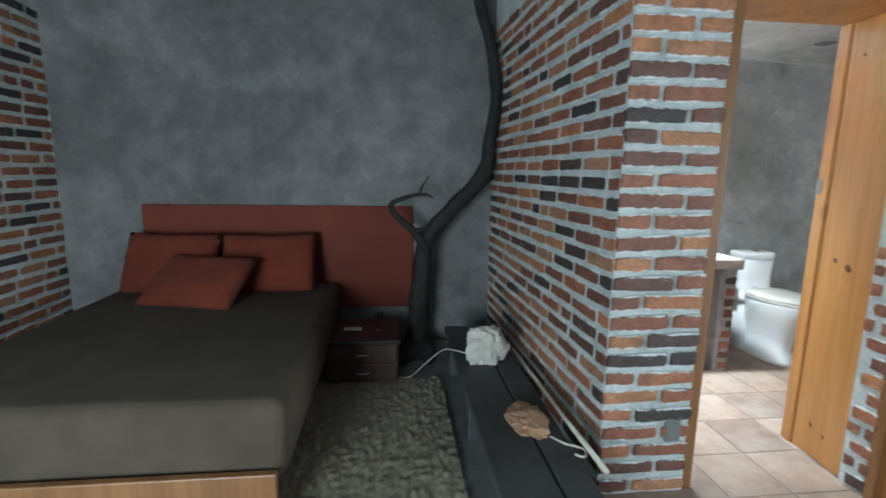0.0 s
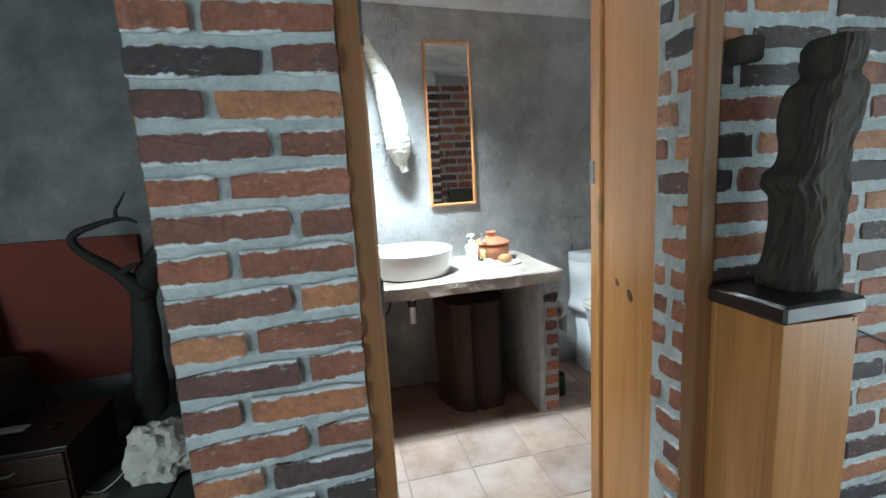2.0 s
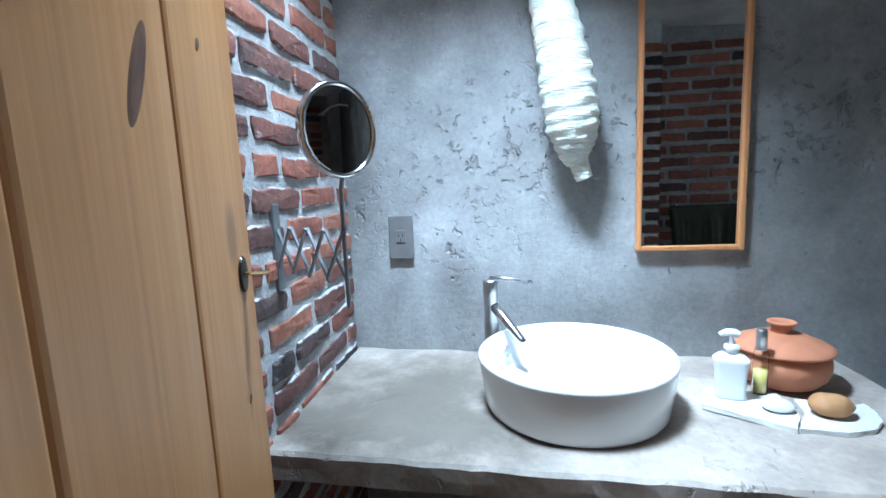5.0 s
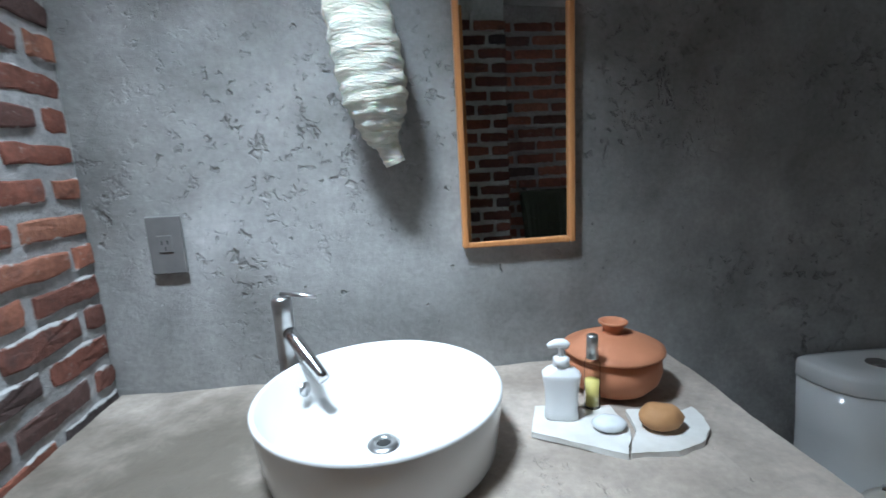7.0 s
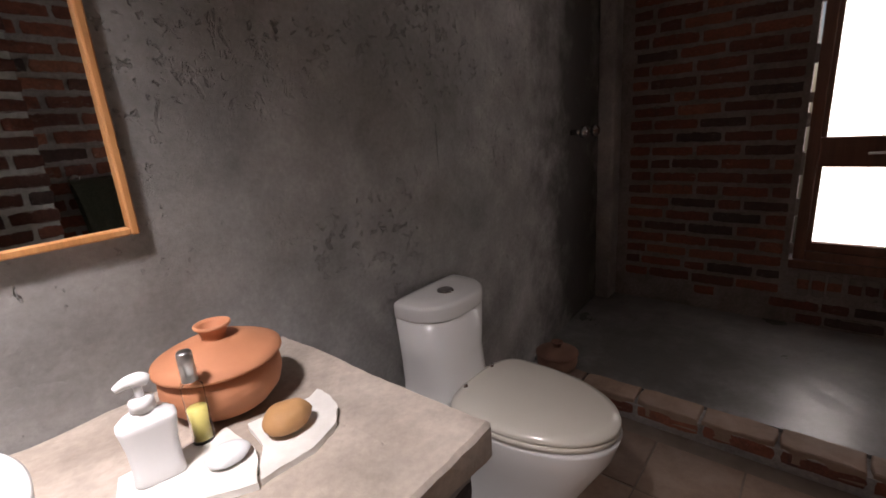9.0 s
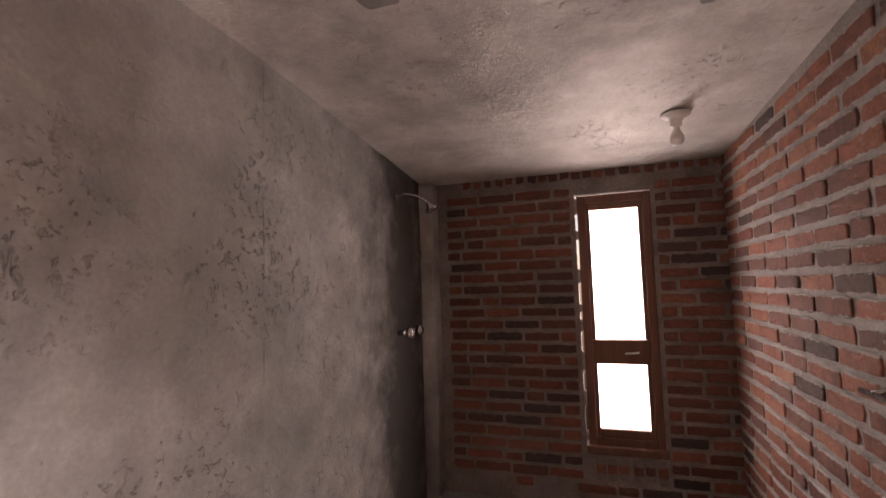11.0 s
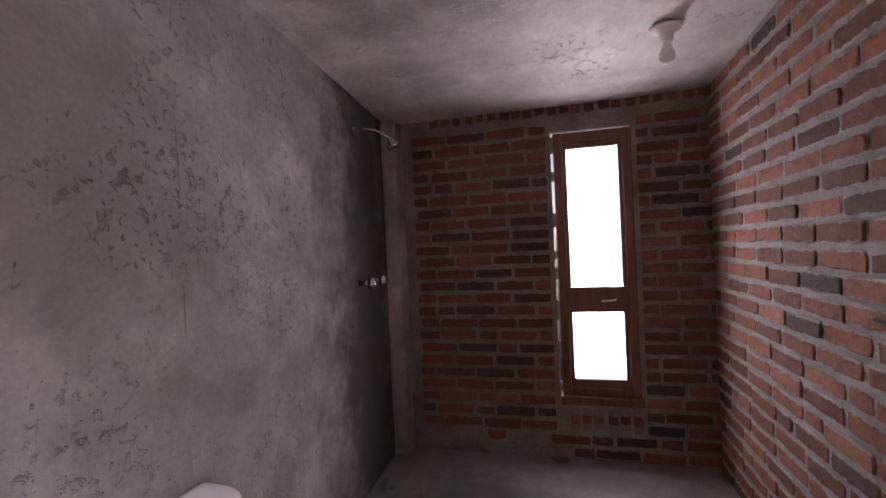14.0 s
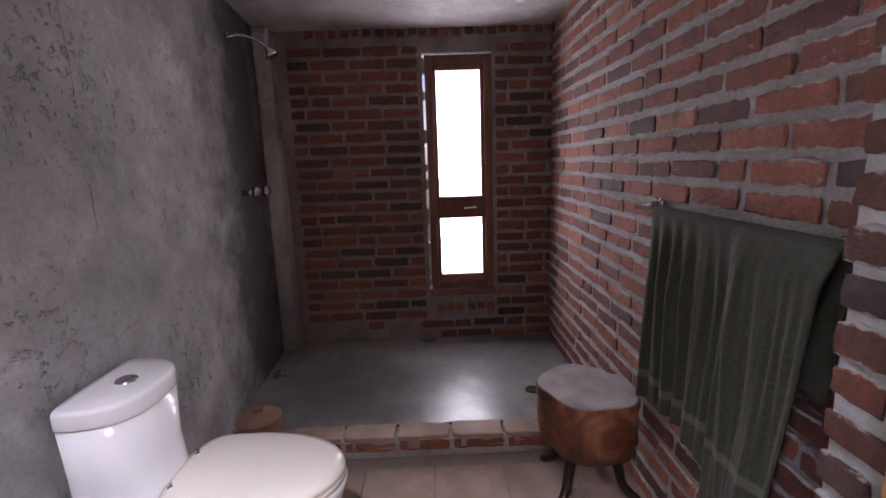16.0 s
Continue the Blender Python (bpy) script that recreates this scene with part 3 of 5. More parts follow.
add_box(key, -0.010, -0.034, -0.0015, 0.010, -0.012, 0.0015, 0.001, 1)
key = part("key", key, M_BRASS, rose, "brass key left in the lock")
key.matrix_local = Matrix.Rotation(radians(-90), 4, "X")
bm = tube(smooth_line([(LEAF - 0.045, 0.0, 0.885), (LEAF - 0.045, -0.035, 0.885), (LEAF - 0.05, -0.05, 0.885), (LEAF - 0.065, -0.053, 0.885), (LEAF - 0.15, -0.053, 0.882)], 4), 0.009, 14)
part("lever_handle", bm, M_CHROME, leaf, "chrome lever handle", True)
k = part("handle_rose", lathe([(0, 0.0), (0.025, 0.0), (0.024, 0.006), (0.012, 0.008), (0, 0.008)], 28), M_CHROME, leaf, "round chrome rose", True)
k.matrix_local = Matrix.Translation((LEAF - 0.045, 0.001, 0.885)) @ Matrix.Rotation(radians(90), 4, "X")
for z in (0.40, 1.02, 1.70):
    part("hinge_plate", box(-0.004, 0.008, z - 0.05, 0.0005, 0.046, z + 0.05, 0.001, 1), M_IRON, leaf, "grey steel hinge plate")
    part("hinge_pin", tube([(-0.010, 0.050, z - 0.052), (-0.010, 0.050, z + 0.052)], 0.007, 12), M_IRON, leaf, "steel hinge pin")

# window in the shower wall
win = thing("window_1", (4.035, -1.177, 0.475), "tall narrow red-stained wooden casement window with two panes", "window", kind="structure")
fw = 0.052
for nm, q in (("frame_side", (-0.221, 0.0, -0.221 + fw, 1.585)), ("frame_side", (0.221 - fw, 0.0, 0.221, 1.585)),
              ("frame_top", (-0.221 + fw, 1.585 - 0.055, 0.221 - fw, 1.585)), ("frame_sill", (-0.221 + fw, 0.0, 0.221 - fw, 0.05)),
              ("mullion", (-0.221 + fw, 0.505, 0.221 - fw, 0.655))):
    part(nm, box(0.01, q[0], q[1], 0.075, q[2], q[3], 0.006), M_WINWOOD, win)
for nm, q in (("sash", (-0.169, 0.655, -0.146, 1.53)), ("sash", (0.146, 0.655, 0.169, 1.53)), ("sash", (-0.146, 1.49, 0.146, 1.53)),
              ("sash", (-0.169, 0.05, -0.146, 0.505)), ("sash", (0.146, 0.05, 0.169, 0.505)), ("sash", (-0.146, 0.05, 0.146, 0.10))):
    part(nm, box(0.025, q[0], q[1], 0.065, q[2], q[3], 0.004, 1), M_WINWOOD, win)
part("sill", box(-0.02, -0.235, -0.045, 0.02, 0.235, 0.004, 0.006), M_WINWOOD, win, "dark wooden sill ledge")
part("latch", tube([(0.008, -0.10, 0.58), (-0.012, -0.10, 0.58), (-0.012, -0.02, 0.575)], 0.006), M_STEEL, win, "small steel latch")
for q in ((0.60, 1.495), (0.07, 0.505)):
    pane = part("pane", box(0.042, -0.15, q[0], 0.047, 0.15, q[1]), M_SHEET, win)
    pane.visible_shadow = False
for i, z in enumerate((0.03, 0.24, 0.46, 0.71, 0.83, 1.02, 1.30, 1.47)):
    part("mortar_chunk", rough_box(0.01, 0.222, z, 0.06, 0.243, z + (0.05, 0.09, 0.12, 0.07, 0.05, 0.09, 0.06, 0.10)[i], 0.03, 0.004, 0.003, i), M_MORTAR, win, "lump of grey mortar in the gap")

# unseen bedroom windows beside the walk, added to light the bedroom
bwin = thing("window_2", (3.3, -3.45, 0.1), "unseen wide wooden glazed bedroom opening, added to let in daylight", "window", kind="structure")
for q in ((-0.85, 0, -0.79, 1.85), (0.79, 0, 0.85, 1.85), (-0.03, 0.06, 0.03, 1.79), (-0.79, 0, 0.79, 0.06), (-0.79, 1.79, 0.79, 1.85)):
    part("frame_bar", box(-0.03, q[0], q[1], 0.03, q[2], q[3], 0.006), M_PINE_DARK, bwin)

swin = thing("window_3", (-2.5, -5.2, 0.15), "unseen wooden bedroom window, added to let in daylight", "window", kind="structure")
for q in ((-0.65, 0, -0.59, 1.6), (0.59, 0, 0.65, 1.6), (-0.03, 0.06, 0.03, 1.54), (-0.59, 0, 0.59, 0.06), (-0.59, 1.54, 0.59, 1.60)):
    part("frame_bar", box(q[0], -0.03, q[1], q[2], 0.03, q[3], 0.006), M_PINE_DARK, swin)

# ---- basin counter ----
counter = thing("basin_counter", (0, 0, 0), "rough cast concrete basin counter on a brick support", "counter")
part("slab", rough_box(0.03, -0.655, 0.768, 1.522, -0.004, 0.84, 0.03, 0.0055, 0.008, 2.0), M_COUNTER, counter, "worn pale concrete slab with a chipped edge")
part("side_panel", rough_box(1.398, -0.60, 0.0, 1.428, -0.01, 0.768, 0.10, 0.003, 0.0, 5.0), M_CONC, counter, "plastered inner side of the support")
counter_pier = part("support", box(1.428, -0.605, 0.0, 1.510, -0.01, 0.766), M_MORTAR, counter, "brick support under the slab end")

basin = thing("vessel_basin", Matrix.Translation((0.744, -0.350, 0.841)) @ Matrix.Diagonal((0.982, 0.982, 1, 1)), "round white ceramic vessel basin standing on the counter", "basin")
part("bowl", lathe([(0, 0.0), (0.214, 0.0), (0.223, 0.004), (0.228, 0.014), (0.243, 0.126), (0.2435, 0.132), (0.240, 0.135), (0.236, 0.135), (0.2325, 0.131),
                    (0.214, 0.045), (0.200, 0.030), (0.15, 0.021), (0.06, 0.016), (0.03, 0.014), (0.0, 0.012)], 72), M_CERAMIC, basin, smooth=True)
part("drain", lathe([(0.0145, 0.0165), (0.016, 0.0205), (0.020, 0.0215), (0.028, 0.0215), (0.033, 0.0165)], 36, 0.0, -0.01), M_STEEL, basin, "steel drain ring", True)
part("drain_cap", lathe([(0, 0.0178), (0.0155, 0.0172)], 24, 0.0, -0.01), M_BLACK, basin, "dark drain opening")
hole = part("overflow", lathe([(0, 0.0), (0.014, 0.0), (0.016, 0.002), (0.0165, 0.003), (0, 0.003)], 24), M_STEEL, basin, "overflow hole in the bowl", True)
hole.matrix_local = Matrix.Translation((-0.178, 0.115, 0.085)) @ Matrix.Rotation(radians(80), 4, Vector((0.54, 0.84, 0)))

tap = thing("basin_tap", (0.522, -0.166, 0.838), "tall brushed steel single lever basin tap", "tap")
part("column", lathe([(0, 0), (0.030, 0), (0.030, 0.006), (0.0215, 0.010), (0.0215, 0.235), (0.0225, 0.238), (0.0225, 0.275), (0.018, 0.282), (0, 0.283)], 32), M_STEEL, tap, smooth=True)
part("spout", tube([(0.005, -0.004, 0.205), (0.03, -0.030, 0.185), (0.090, -0.085, 0.125), (0.098, -0.092, 0.117)], [0.015, 0.0155, 0.0135, 0.013], 16), M_CHROME, tap, smooth=True)
part("lever", tube([(0.0, 0.0, 0.287), (0.03, -0.012, 0.288), (0.085, -0.035, 0.285)], [0.006, 0.0055, 0.0045], 10), M_STEEL, tap, smooth=True)

# under the counter
stump = thing("wooden_stump", (1.10, -0.26, 0), "dark upright tree stump standing under the counter", "stump")
rings = []
for i in range(13):
    z = 0.645 * i / 12
    rings.append([Vector((r * math.cos(a), r * math.sin(a), z)) for k in range(48) for a in [2 * math.pi * k / 48]
                  for r in [0.200 + 0.016 * noise.noise(Vector((2.5 * math.cos(a), 2.5 * math.sin(a), z * 1.5))) + 0.009 * math.sin(5 * a) + 0.006 * noise.noise(Vector((9 * math.cos(a), 9 * math.sin(a), z * 2)))
                            + (0.015 if i == 0 else 0) - 0.045 * math.exp(-((a - 4.55) / 0.05) ** 2)]])
part("trunk", loft(rings), M_STUMP, stump)
part("cut_face", lathe([(0, 0.649), (0.10, 0.649), (0.182, 0.646)], 30), M_STUMP, stump, "dark sawn top")
trap = thing("drain_pipe", (0.74, -0.33, 0.44), "white plastic drain pipe under the basin", "pipe")
part("pipe", tube([(0, 0, 0.335), (0, 0, 0.10)], 0.018, 16), M_PLASTIC, trap, smooth=True)
part("trap_nut", lathe([(0.018, 0.20), (0.026, 0.20), (0.026, 0.235), (0.018, 0.235)], 20), M_BLACK, trap, "black pipe nut")
hose = thing("supply_hose", (0.52, -0.12, 0.40), "dark braided supply hose looping under the counter", "hose")
part("loop", tube(smooth_line([(0, 0, 0.375), (-0.02, 0, 0.22), (0.04, 0, 0.14), (0.11, 0.0, 0.17), (0.13, 0.03, 0.30), (0.13, 0.11, 0.33)], 5), 0.008, 10), M_BLACK, hose, smooth=True)
roll = thing("toilet_roll", (1.563, -0.47, 0.56), "white toilet paper roll on the brick support", "toilet roll")
rl = part("paper", lathe([(0.020, -0.045), (0.050, -0.045), (0.052, -0.043), (0.052, 0.043), (0.050, 0.045), (0.020, 0.045), (0.020, -0.045)], 32), M_WHITECLOTH, roll, smooth=True)
rl.matrix_local = Matrix.Rotation(radians(90), 4, "X")
co = part("core", tube([(-0.05, -0.0, 0.0), (-0.05, -0.06, 0.0)], 0.004, 8), M_IRON, roll, "grey wire holder")
co2 = part("holder", tube(smooth_line([(-0.05, -0.056, 0.0), (-0.02, -0.058, 0.0), (0.0, -0.055, 0.0), (0.0, 0.05, 0.0)], 3), 0.004, 8), M_IRON, roll, "grey wire holder")
part("loose_sheet", rough_box(0.049, -0.044, -0.14, 0.0515, 0.044, 0.0, 0.03, 0.004, 0.0), M_WHITECLOTH, roll, "hanging paper sheet")
brush = thing("toilet_brush", (1.60, -0.42, 0), "dark green toilet brush in its holder", "toilet brush")
part("holder", lathe([(0, 0), (0.048, 0), (0.05, 0.004), (0.043, 0.11), (0.047, 0.125), (0.041, 0.125), (0.038, 0.02), (0, 0.02)], 24), M_GREEN, brush, smooth=True)
part("handle", tube([(0, 0, 0.03), (0, 0, 0.30), (0, 0, 0.36)], [0.008, 0.008, 0.012], 12), M_GREEN, brush, smooth=True)

# on the counter
def cooking_pot(place, label, s=1.0, clay=M_CLAY):
    pot = thing("clay_pot", place, label, "pot", "clay pots")
    part("body", lathe([(r * s, z * s) for r, z in ((0, 0), (0.062, 0.0), (0.084, 0.010), (0.103, 0.032), (0.110, 0.056), (0.109, 0.076), (0.101, 0.098), (0.097, 0.096), (0.09, 0.05), (0, 0.03))], 56), clay, pot, smooth=True)
    lid = part("lid", lathe([(r * s, z * s) for r, z in ((0.0, 0.100), (0.098, 0.097), (0.112, 0.098), (0.116, 0.101), (0.115, 0.106), (0.098, 0.115), (0.080, 0.121), (0.072, 0.127), (0.052, 0.134), (0.030, 0.138), (0.0, 0.139))], 56), clay, pot, smooth=True)
    part("knob", lathe([(r * s, z * s) for r, z in ((0.024, 0.134), (0.021, 0.144), (0.025, 0.155), (0.033, 0.163), (0.033, 0.167), (0.029, 0.168), (0.024, 0.160), (0.018, 0.146), (0, 0.144))], 36), clay, lid, smooth=True)
    return pot


cooking_pot((1.285, -0.185, 0.842), "lidded terracotta cooking pot on the concrete counter")
cooking_pot((2.875, -0.115, 0.108), "dusty lidded terracotta pot on the floor by the shower step", 0.9, M_CLAY_DUSTY)

pump = thing("soap_dispenser", Matrix.Translation((1.118, -0.312, 0.853)) @ Matrix.Rotation(radians(-12), 4, "Z"), "white plastic pump soap bottle on a marble offcut", "soap dispenser")
rings = []
for z, w, d in ((0, 0.032, 0.020), (0.003, 0.035, 0.022), (0.02, 0.033, 0.021), (0.06, 0.034, 0.021), (0.090, 0.0385, 0.0225), (0.098, 0.0395, 0.023), (0.100, 0.0375, 0.022), (0.108, 0.029, 0.018), (0.114, 0.016, 0.014), (0.118, 0.013, 0.012)):
    rings.append([Vector((math.copysign(abs(math.cos(a)) ** 0.5, math.cos(a)) * w, math.copysign(abs(math.sin(a)) ** 0.5, math.sin(a)) * d, z)) for k in range(32) for a in [2 * math.pi * (k + 0.5) / 32]])
part("bottle", loft(rings), M_PLASTIC, pump, smooth=True)
part("collar", lathe([(0, 0.116), (0.017, 0.116), (0.017, 0.132), (0.012, 0.136), (0, 0.136)], 24), M_PLASTIC, pump, smooth=True)
part("stem", tube([(0, 0, 0.134), (0, 0, 0.160)], 0.006, 12), M_PLASTIC, pump, smooth=True)
part("pump_head", tube(smooth_line([(0.014, 0, 0.158), (0.004, 0, 0.163), (-0.012, 0, 0.163), (-0.027, 0, 0.157)], 4), spread([0.008, 0.0105, 0.009, 0.005], 13), 14), M_PLASTIC, pump, smooth=True)

vial = thing("oil_bottle", (1.196, -0.283, 0.853), "slim glass bottle of yellow oil with a silver cap", "bottle")
part("glass", lathe([(0, 0), (0.017, 0), (0.018, 0.003), (0.017, 0.102), (0.014, 0.111), (0.009, 0.114), (0.009, 0.125), (0.0075, 0.125), (0.0075, 0.113), (0.0155, 0.101), (0.0165, 0.004), (0, 0.004)], 28), M_GLASS, vial, smooth=True).visible_shadow = False
part("oil", lathe([(0, 0.005), (0.0158, 0.005), (0.0158, 0.062), (0, 0.062)], 28), M_OIL, vial, "yellow oil filling", True)
part("cap", lathe([(0, 0.113), (0.0125, 0.113), (0.0118, 0.162), (0.0105, 0.165), (0, 0.165)], 28), M_STEEL, vial, "silver cap", True)


def slab_of(outline, z0, z1, seed):
    bm = bmesh.new()
    rings = [[Vector((x + 0.002 * noise.noise(Vector((x * 60, y * 60, z * 90 + seed))), y + 0.002 * noise.noise(Vector((y * 70, x * 60, z * 90))), z)) for x, y in outline] for z in (z0, (z0 + z1) / 2, z1)]
    made = [[bm.verts.new(p) for p in r] for r in rings]
    bridge(bm, made)
    bm.faces.new(made[0])
    bm.faces.new(made[-1])
    bmesh.ops.triangulate(bm, faces=[f for f in bm.faces if len(f.verts) > 4])
    return bm


def chipped(corners, steps, seed, amp=0.003):
    out = []
    for (x0, y0), (x1, y1) in zip(corners, corners[1:] + corners[:1]):
        for k in range(steps):
            t = k / steps
            x, y = x0 + (x1 - x0) * t, y0 + (y1 - y0) * t
            out.append((x + amp * noise.noise(Vector((x * 80, y * 80, seed))), y + amp * noise.noise(Vector((y * 80, x * 80, seed + 9)))))
    return out


tray_a = mesh_ob("marble_tray", slab_of(chipped([(1.040, -0.358), (1.075, -0.262), (1.235, -0.285), (1.236, -0.380), (1.196, -0.458)], 6, 1.0), 0.841, 0.853, 1.0), M_STONE)
tagged(tray_a, "white marble offcut used as a soap tray", "tray", "stone trays")
tray_b = mesh_ob("marble_tray", slab_of(chipped([(1.202, -0.452), (1.246, -0.385), (1.262, -0.305), (1.375, -0.330), (1.402, -0.316), (1.404, -0.345), (1.392, -0.395), (1.35, -0.440), (1.29, -0.460)], 5, 4.0), 0.841, 0.852, 4.0), M_STONE)
tagged(tray_b, "jagged marble offcut with a pointed corner holding soap", "tray", "stone trays")


def pebble(name, place, r, squash, label, material, category, seed):
    bm = bmesh.new()
    bmesh.ops.create_icosphere(bm, subdivisions=3, radius=1.0)
    for v in bm.verts:
        k = 1 + 0.10 * noise.noise(v.co * 1.6 + Vector((seed, 0, 0)))
        v.co = Vector((v.co.x * r * k, v.co.y * r * 0.82 * k, (v.co.z + 1) * r * squash * (k if v.co.z > -0.4 else 1)))
    ob = mesh_ob(name, bm, material, None, "", True)
    ob.location = place
    return tagged(ob, label, category)


pebble("soap_bar", (1.297, -0.383, 0.850), 0.042, 0.62, "round ochre soap bar on the marble tray", M_SOAP, "soap", 2.0)
pebble("crystal_stone", (1.196, -0.372, 0.851), 0.033, 0.42, "cloudy white crystal deodorant stone on the tray", M_ALUM, "stone", 7.0)

# on the concrete wall
mirror = thing("wall_mirror", (1.105, -0.002, 1.175), "tall narrow mirror in a slim orange pine frame", "mirror")
mw, mh, mt = 0.149, 0.985, 0.015
for nm, q in (("frame_side", (-mw, 0, -mw + mt, mh)), ("frame_side", (mw - mt, 0, mw, mh)), ("frame_rail", (-mw + mt, 0, mw - mt, mt)), ("frame_rail", (-mw + mt, mh - mt, mw - mt, mh))):
    part(nm, box(q[0], -0.024, q[1], q[2], 0.0, q[3], 0.003, 1), M_FRAME, mirror)
part("mirror_glass", box(-mw + mt, -0.0145, mt, mw - mt, -0.0105, mh - mt), M_MIRROR, mirror, "clear mirror glass").matrix_local = Matrix.Rotation(radians(2.0), 4, "Z")

plate = thing("wall_socket", (0.212, -0.007, 1.232), "grey plastic wall socket plate on bare concrete", "socket")
part("plate", box(-0.042, -0.009, -0.073, 0.042, 0.0, 0.073, 0.003), M_PLATE, plate)
part("socket", box(-0.018, -0.012, -0.018, 0.018, -0.008, 0.026, 0.002, 1), M_PLATE, plate)
for x, z in ((-0.007, 0.008), (0.007, 0.008), (0.0, -0.008)):
    part("slot", box(x - 0.0015, -0.0128, z - 0.005, x + 0.0015, -0.0119, z + 0.005), M_BLACK, plate)

lamp = thing("cocoon_lamp", (0, 0, 0), "cream crinkled paper cocoon wall lamp, hanging from a bent stem", "lamp")
axis = smooth_line([(0.605, -0.075, 2.16), (0.645, -0.085, 2.06), (0.690, -0.095, 1.95), (0.726, -0.10, 1.80), (0.750, -0.10, 1.66), (0.765, -0.095, 1.55), (0.772, -0.09, 1.475), (0.783, -0.085, 1.445), (0.798, -0.08, 1.402)], 10)
rad = spread([0.018, 0.034, 0.052, 0.068, 0.077, 0.074, 0.046, 0.027, 0.024], len(axis))
rings = []
for i, (p, r) in enumerate(zip(axis, rad)):
    d = (axis[min(i + 1, len(axis) - 1)] - axis[max(i - 1, 0)]).normalized()
    u = d.cross(Vector((0, 1, 0))).normalized()
    w = d.cross(u)
    ring = []
    for k in range(36):
        a = 2 * math.pi * k / 36
        rr = r * (1 + 0.05 * math.sin(i * 1.9 + 2.0 * noise.noise(Vector((math.cos(a) * 2, math.sin(a) * 2, i * 0.3)))) + 0.05 * noise.noise(Vector((math.cos(a) * 3, math.sin(a) * 3, i * 0.45))))
        ring.append(p + u * (rr * math.cos(a)) + w * (0.8 * rr * math.sin(a)))
    rings.append(ring)
shade = part("shade", loft(rings, False), M_PAPER, lamp, smooth=True)
solid = shade.modifiers.new("thickness", "SOLIDIFY")
solid.thickness = 0.003
part("stem", tube(smooth_line([(0.64, 0.0, 2.10), (0.655, -0.04, 2.09), (0.66, -0.085, 2.03), (0.69, -0.095, 1.93)], 4), 0.006, 8), M_BLACK, lamp, "thin dark wall stem")
part("wall_plate", lathe([(0, 0), (0.03, 0), (0.03, 0.008), (0, 0.009)], 20), M_IRON, lamp).matrix_local = Matrix.Translation((0.64, 0.0, 2.10)) @ Matrix.Rotation(radians(90), 4, "X")

# shaving mirror on a scissor arm
shave = thing("shaving_mirror", (0, 0, 0), "round chrome shaving mirror on an extending scissor arm", "mirror")
c, nrm = Vector((0.305, -0.690, 1.508)), Vector((0.888, -0.46, -0.01)).normalized()
face = Matrix.Translation(c) @ nrm.to_track_quat("Z", "Y").to_matrix().to_4x4()
bm = lathe([(0.078, -0.012), (0.084, -0.010), (0.087, 0.0), (0.084, 0.010), (0.078, 0.009), (0.078, -0.012)], 56)
part("rim", bm, M_CHROME, shave, "polished chrome rim", True).matrix_local = face
part("glass", lathe([(0, 0.004), (0.0785, 0.004), (0.0785, -0.008), (0, -0.008)], 56), M_MIRROR, shave, "round mirror glass").matrix_local = face
a0, a1 = Vector((0.058, -0.52, 1.27)), Vector((0.290, -0.665, 1.27))
part("yoke", tube([a1 + Vector((0, 0, -0.10)), a1 + Vector((0, 0, 0.13)), c + Vector((0, 0, -0.088))], 0.0045, 10), M_IRON, shave)
part("bracket", box(0.046, -0.535, 1.17, 0.064, -0.505, 1.375, 0.004), M_IRON, shave)
n = 4
step = (a1 - a0) / n
for i in range(n):
    for s in (1, -1):
        p, q = a0 + step * i + Vector((0, 0, 0.052 * s)), a0 + step * (i + 1) + Vector((0, 0, -0.052 * s))
        off = Vector((0.0, 0.004 * s, 0))
        part("scissor_link", tube([p + off, q + off], 0.0042, 6), M_IRON, shave)

# ---- toilet ----
toilet = thing("toilet", (2.052, 0.0, 0.0), "white one-piece ceramic toilet with the lid closed", "toilet")


def oval(cy, hw, back, front, z, n=48, power=2.0, flat=None):
    ring = []
    for k in range(n):
        a = 2 * math.pi * k / n
        cx, sy = math.cos(a), math.sin(a)
        x = hw * math.copysign(abs(cx) ** (2 / power), cx)
        y = cy + (back if sy > 0 else front) * math.copysign(abs(sy) ** (2 / (power if sy < 0 or not flat else flat)), sy)
        ring.append(Vector((x, y, z)))
    return ring


part("bowl", loft([oval(-0.33, 0.118, 0.22, 0.25, 0.0, power=2.6), oval(-0.33, 0.112, 0.22, 0.245, 0.02, power=2.6), oval(-0.33, 0.098, 0.22, 0.21, 0.10, power=2.5), oval(-0.34, 0.105, 0.22, 0.22, 0.18, power=2.4),
                   oval(-0.36, 0.140, 0.22, 0.27, 0.30, power=2.3), oval(-0.37, 0.170, 0.22, 0.31, 0.385, power=2.2), oval(-0.37, 0.181, 0.22, 0.325, 0.435, power=2.15), oval(-0.37, 0.183, 0.22, 0.33, 0.452, power=2.1)]), M_CERAMIC, toilet, smooth=True).matrix_local = Matrix.Diagonal((1, 1, 1.044, 1))
part("pedestal_back", loft([oval(-0.14, 0.130, 0.12, 0.10, 0.0, power=4), oval(-0.14, 0.115, 0.12, 0.10, 0.2, power=4), oval(-0.13, 0.140, 0.115, 0.11, 0.452, power=4)]), M_CERAMIC, toilet, smooth=True).matrix_local = Matrix.Diagonal((1, 1, 1.044, 1))
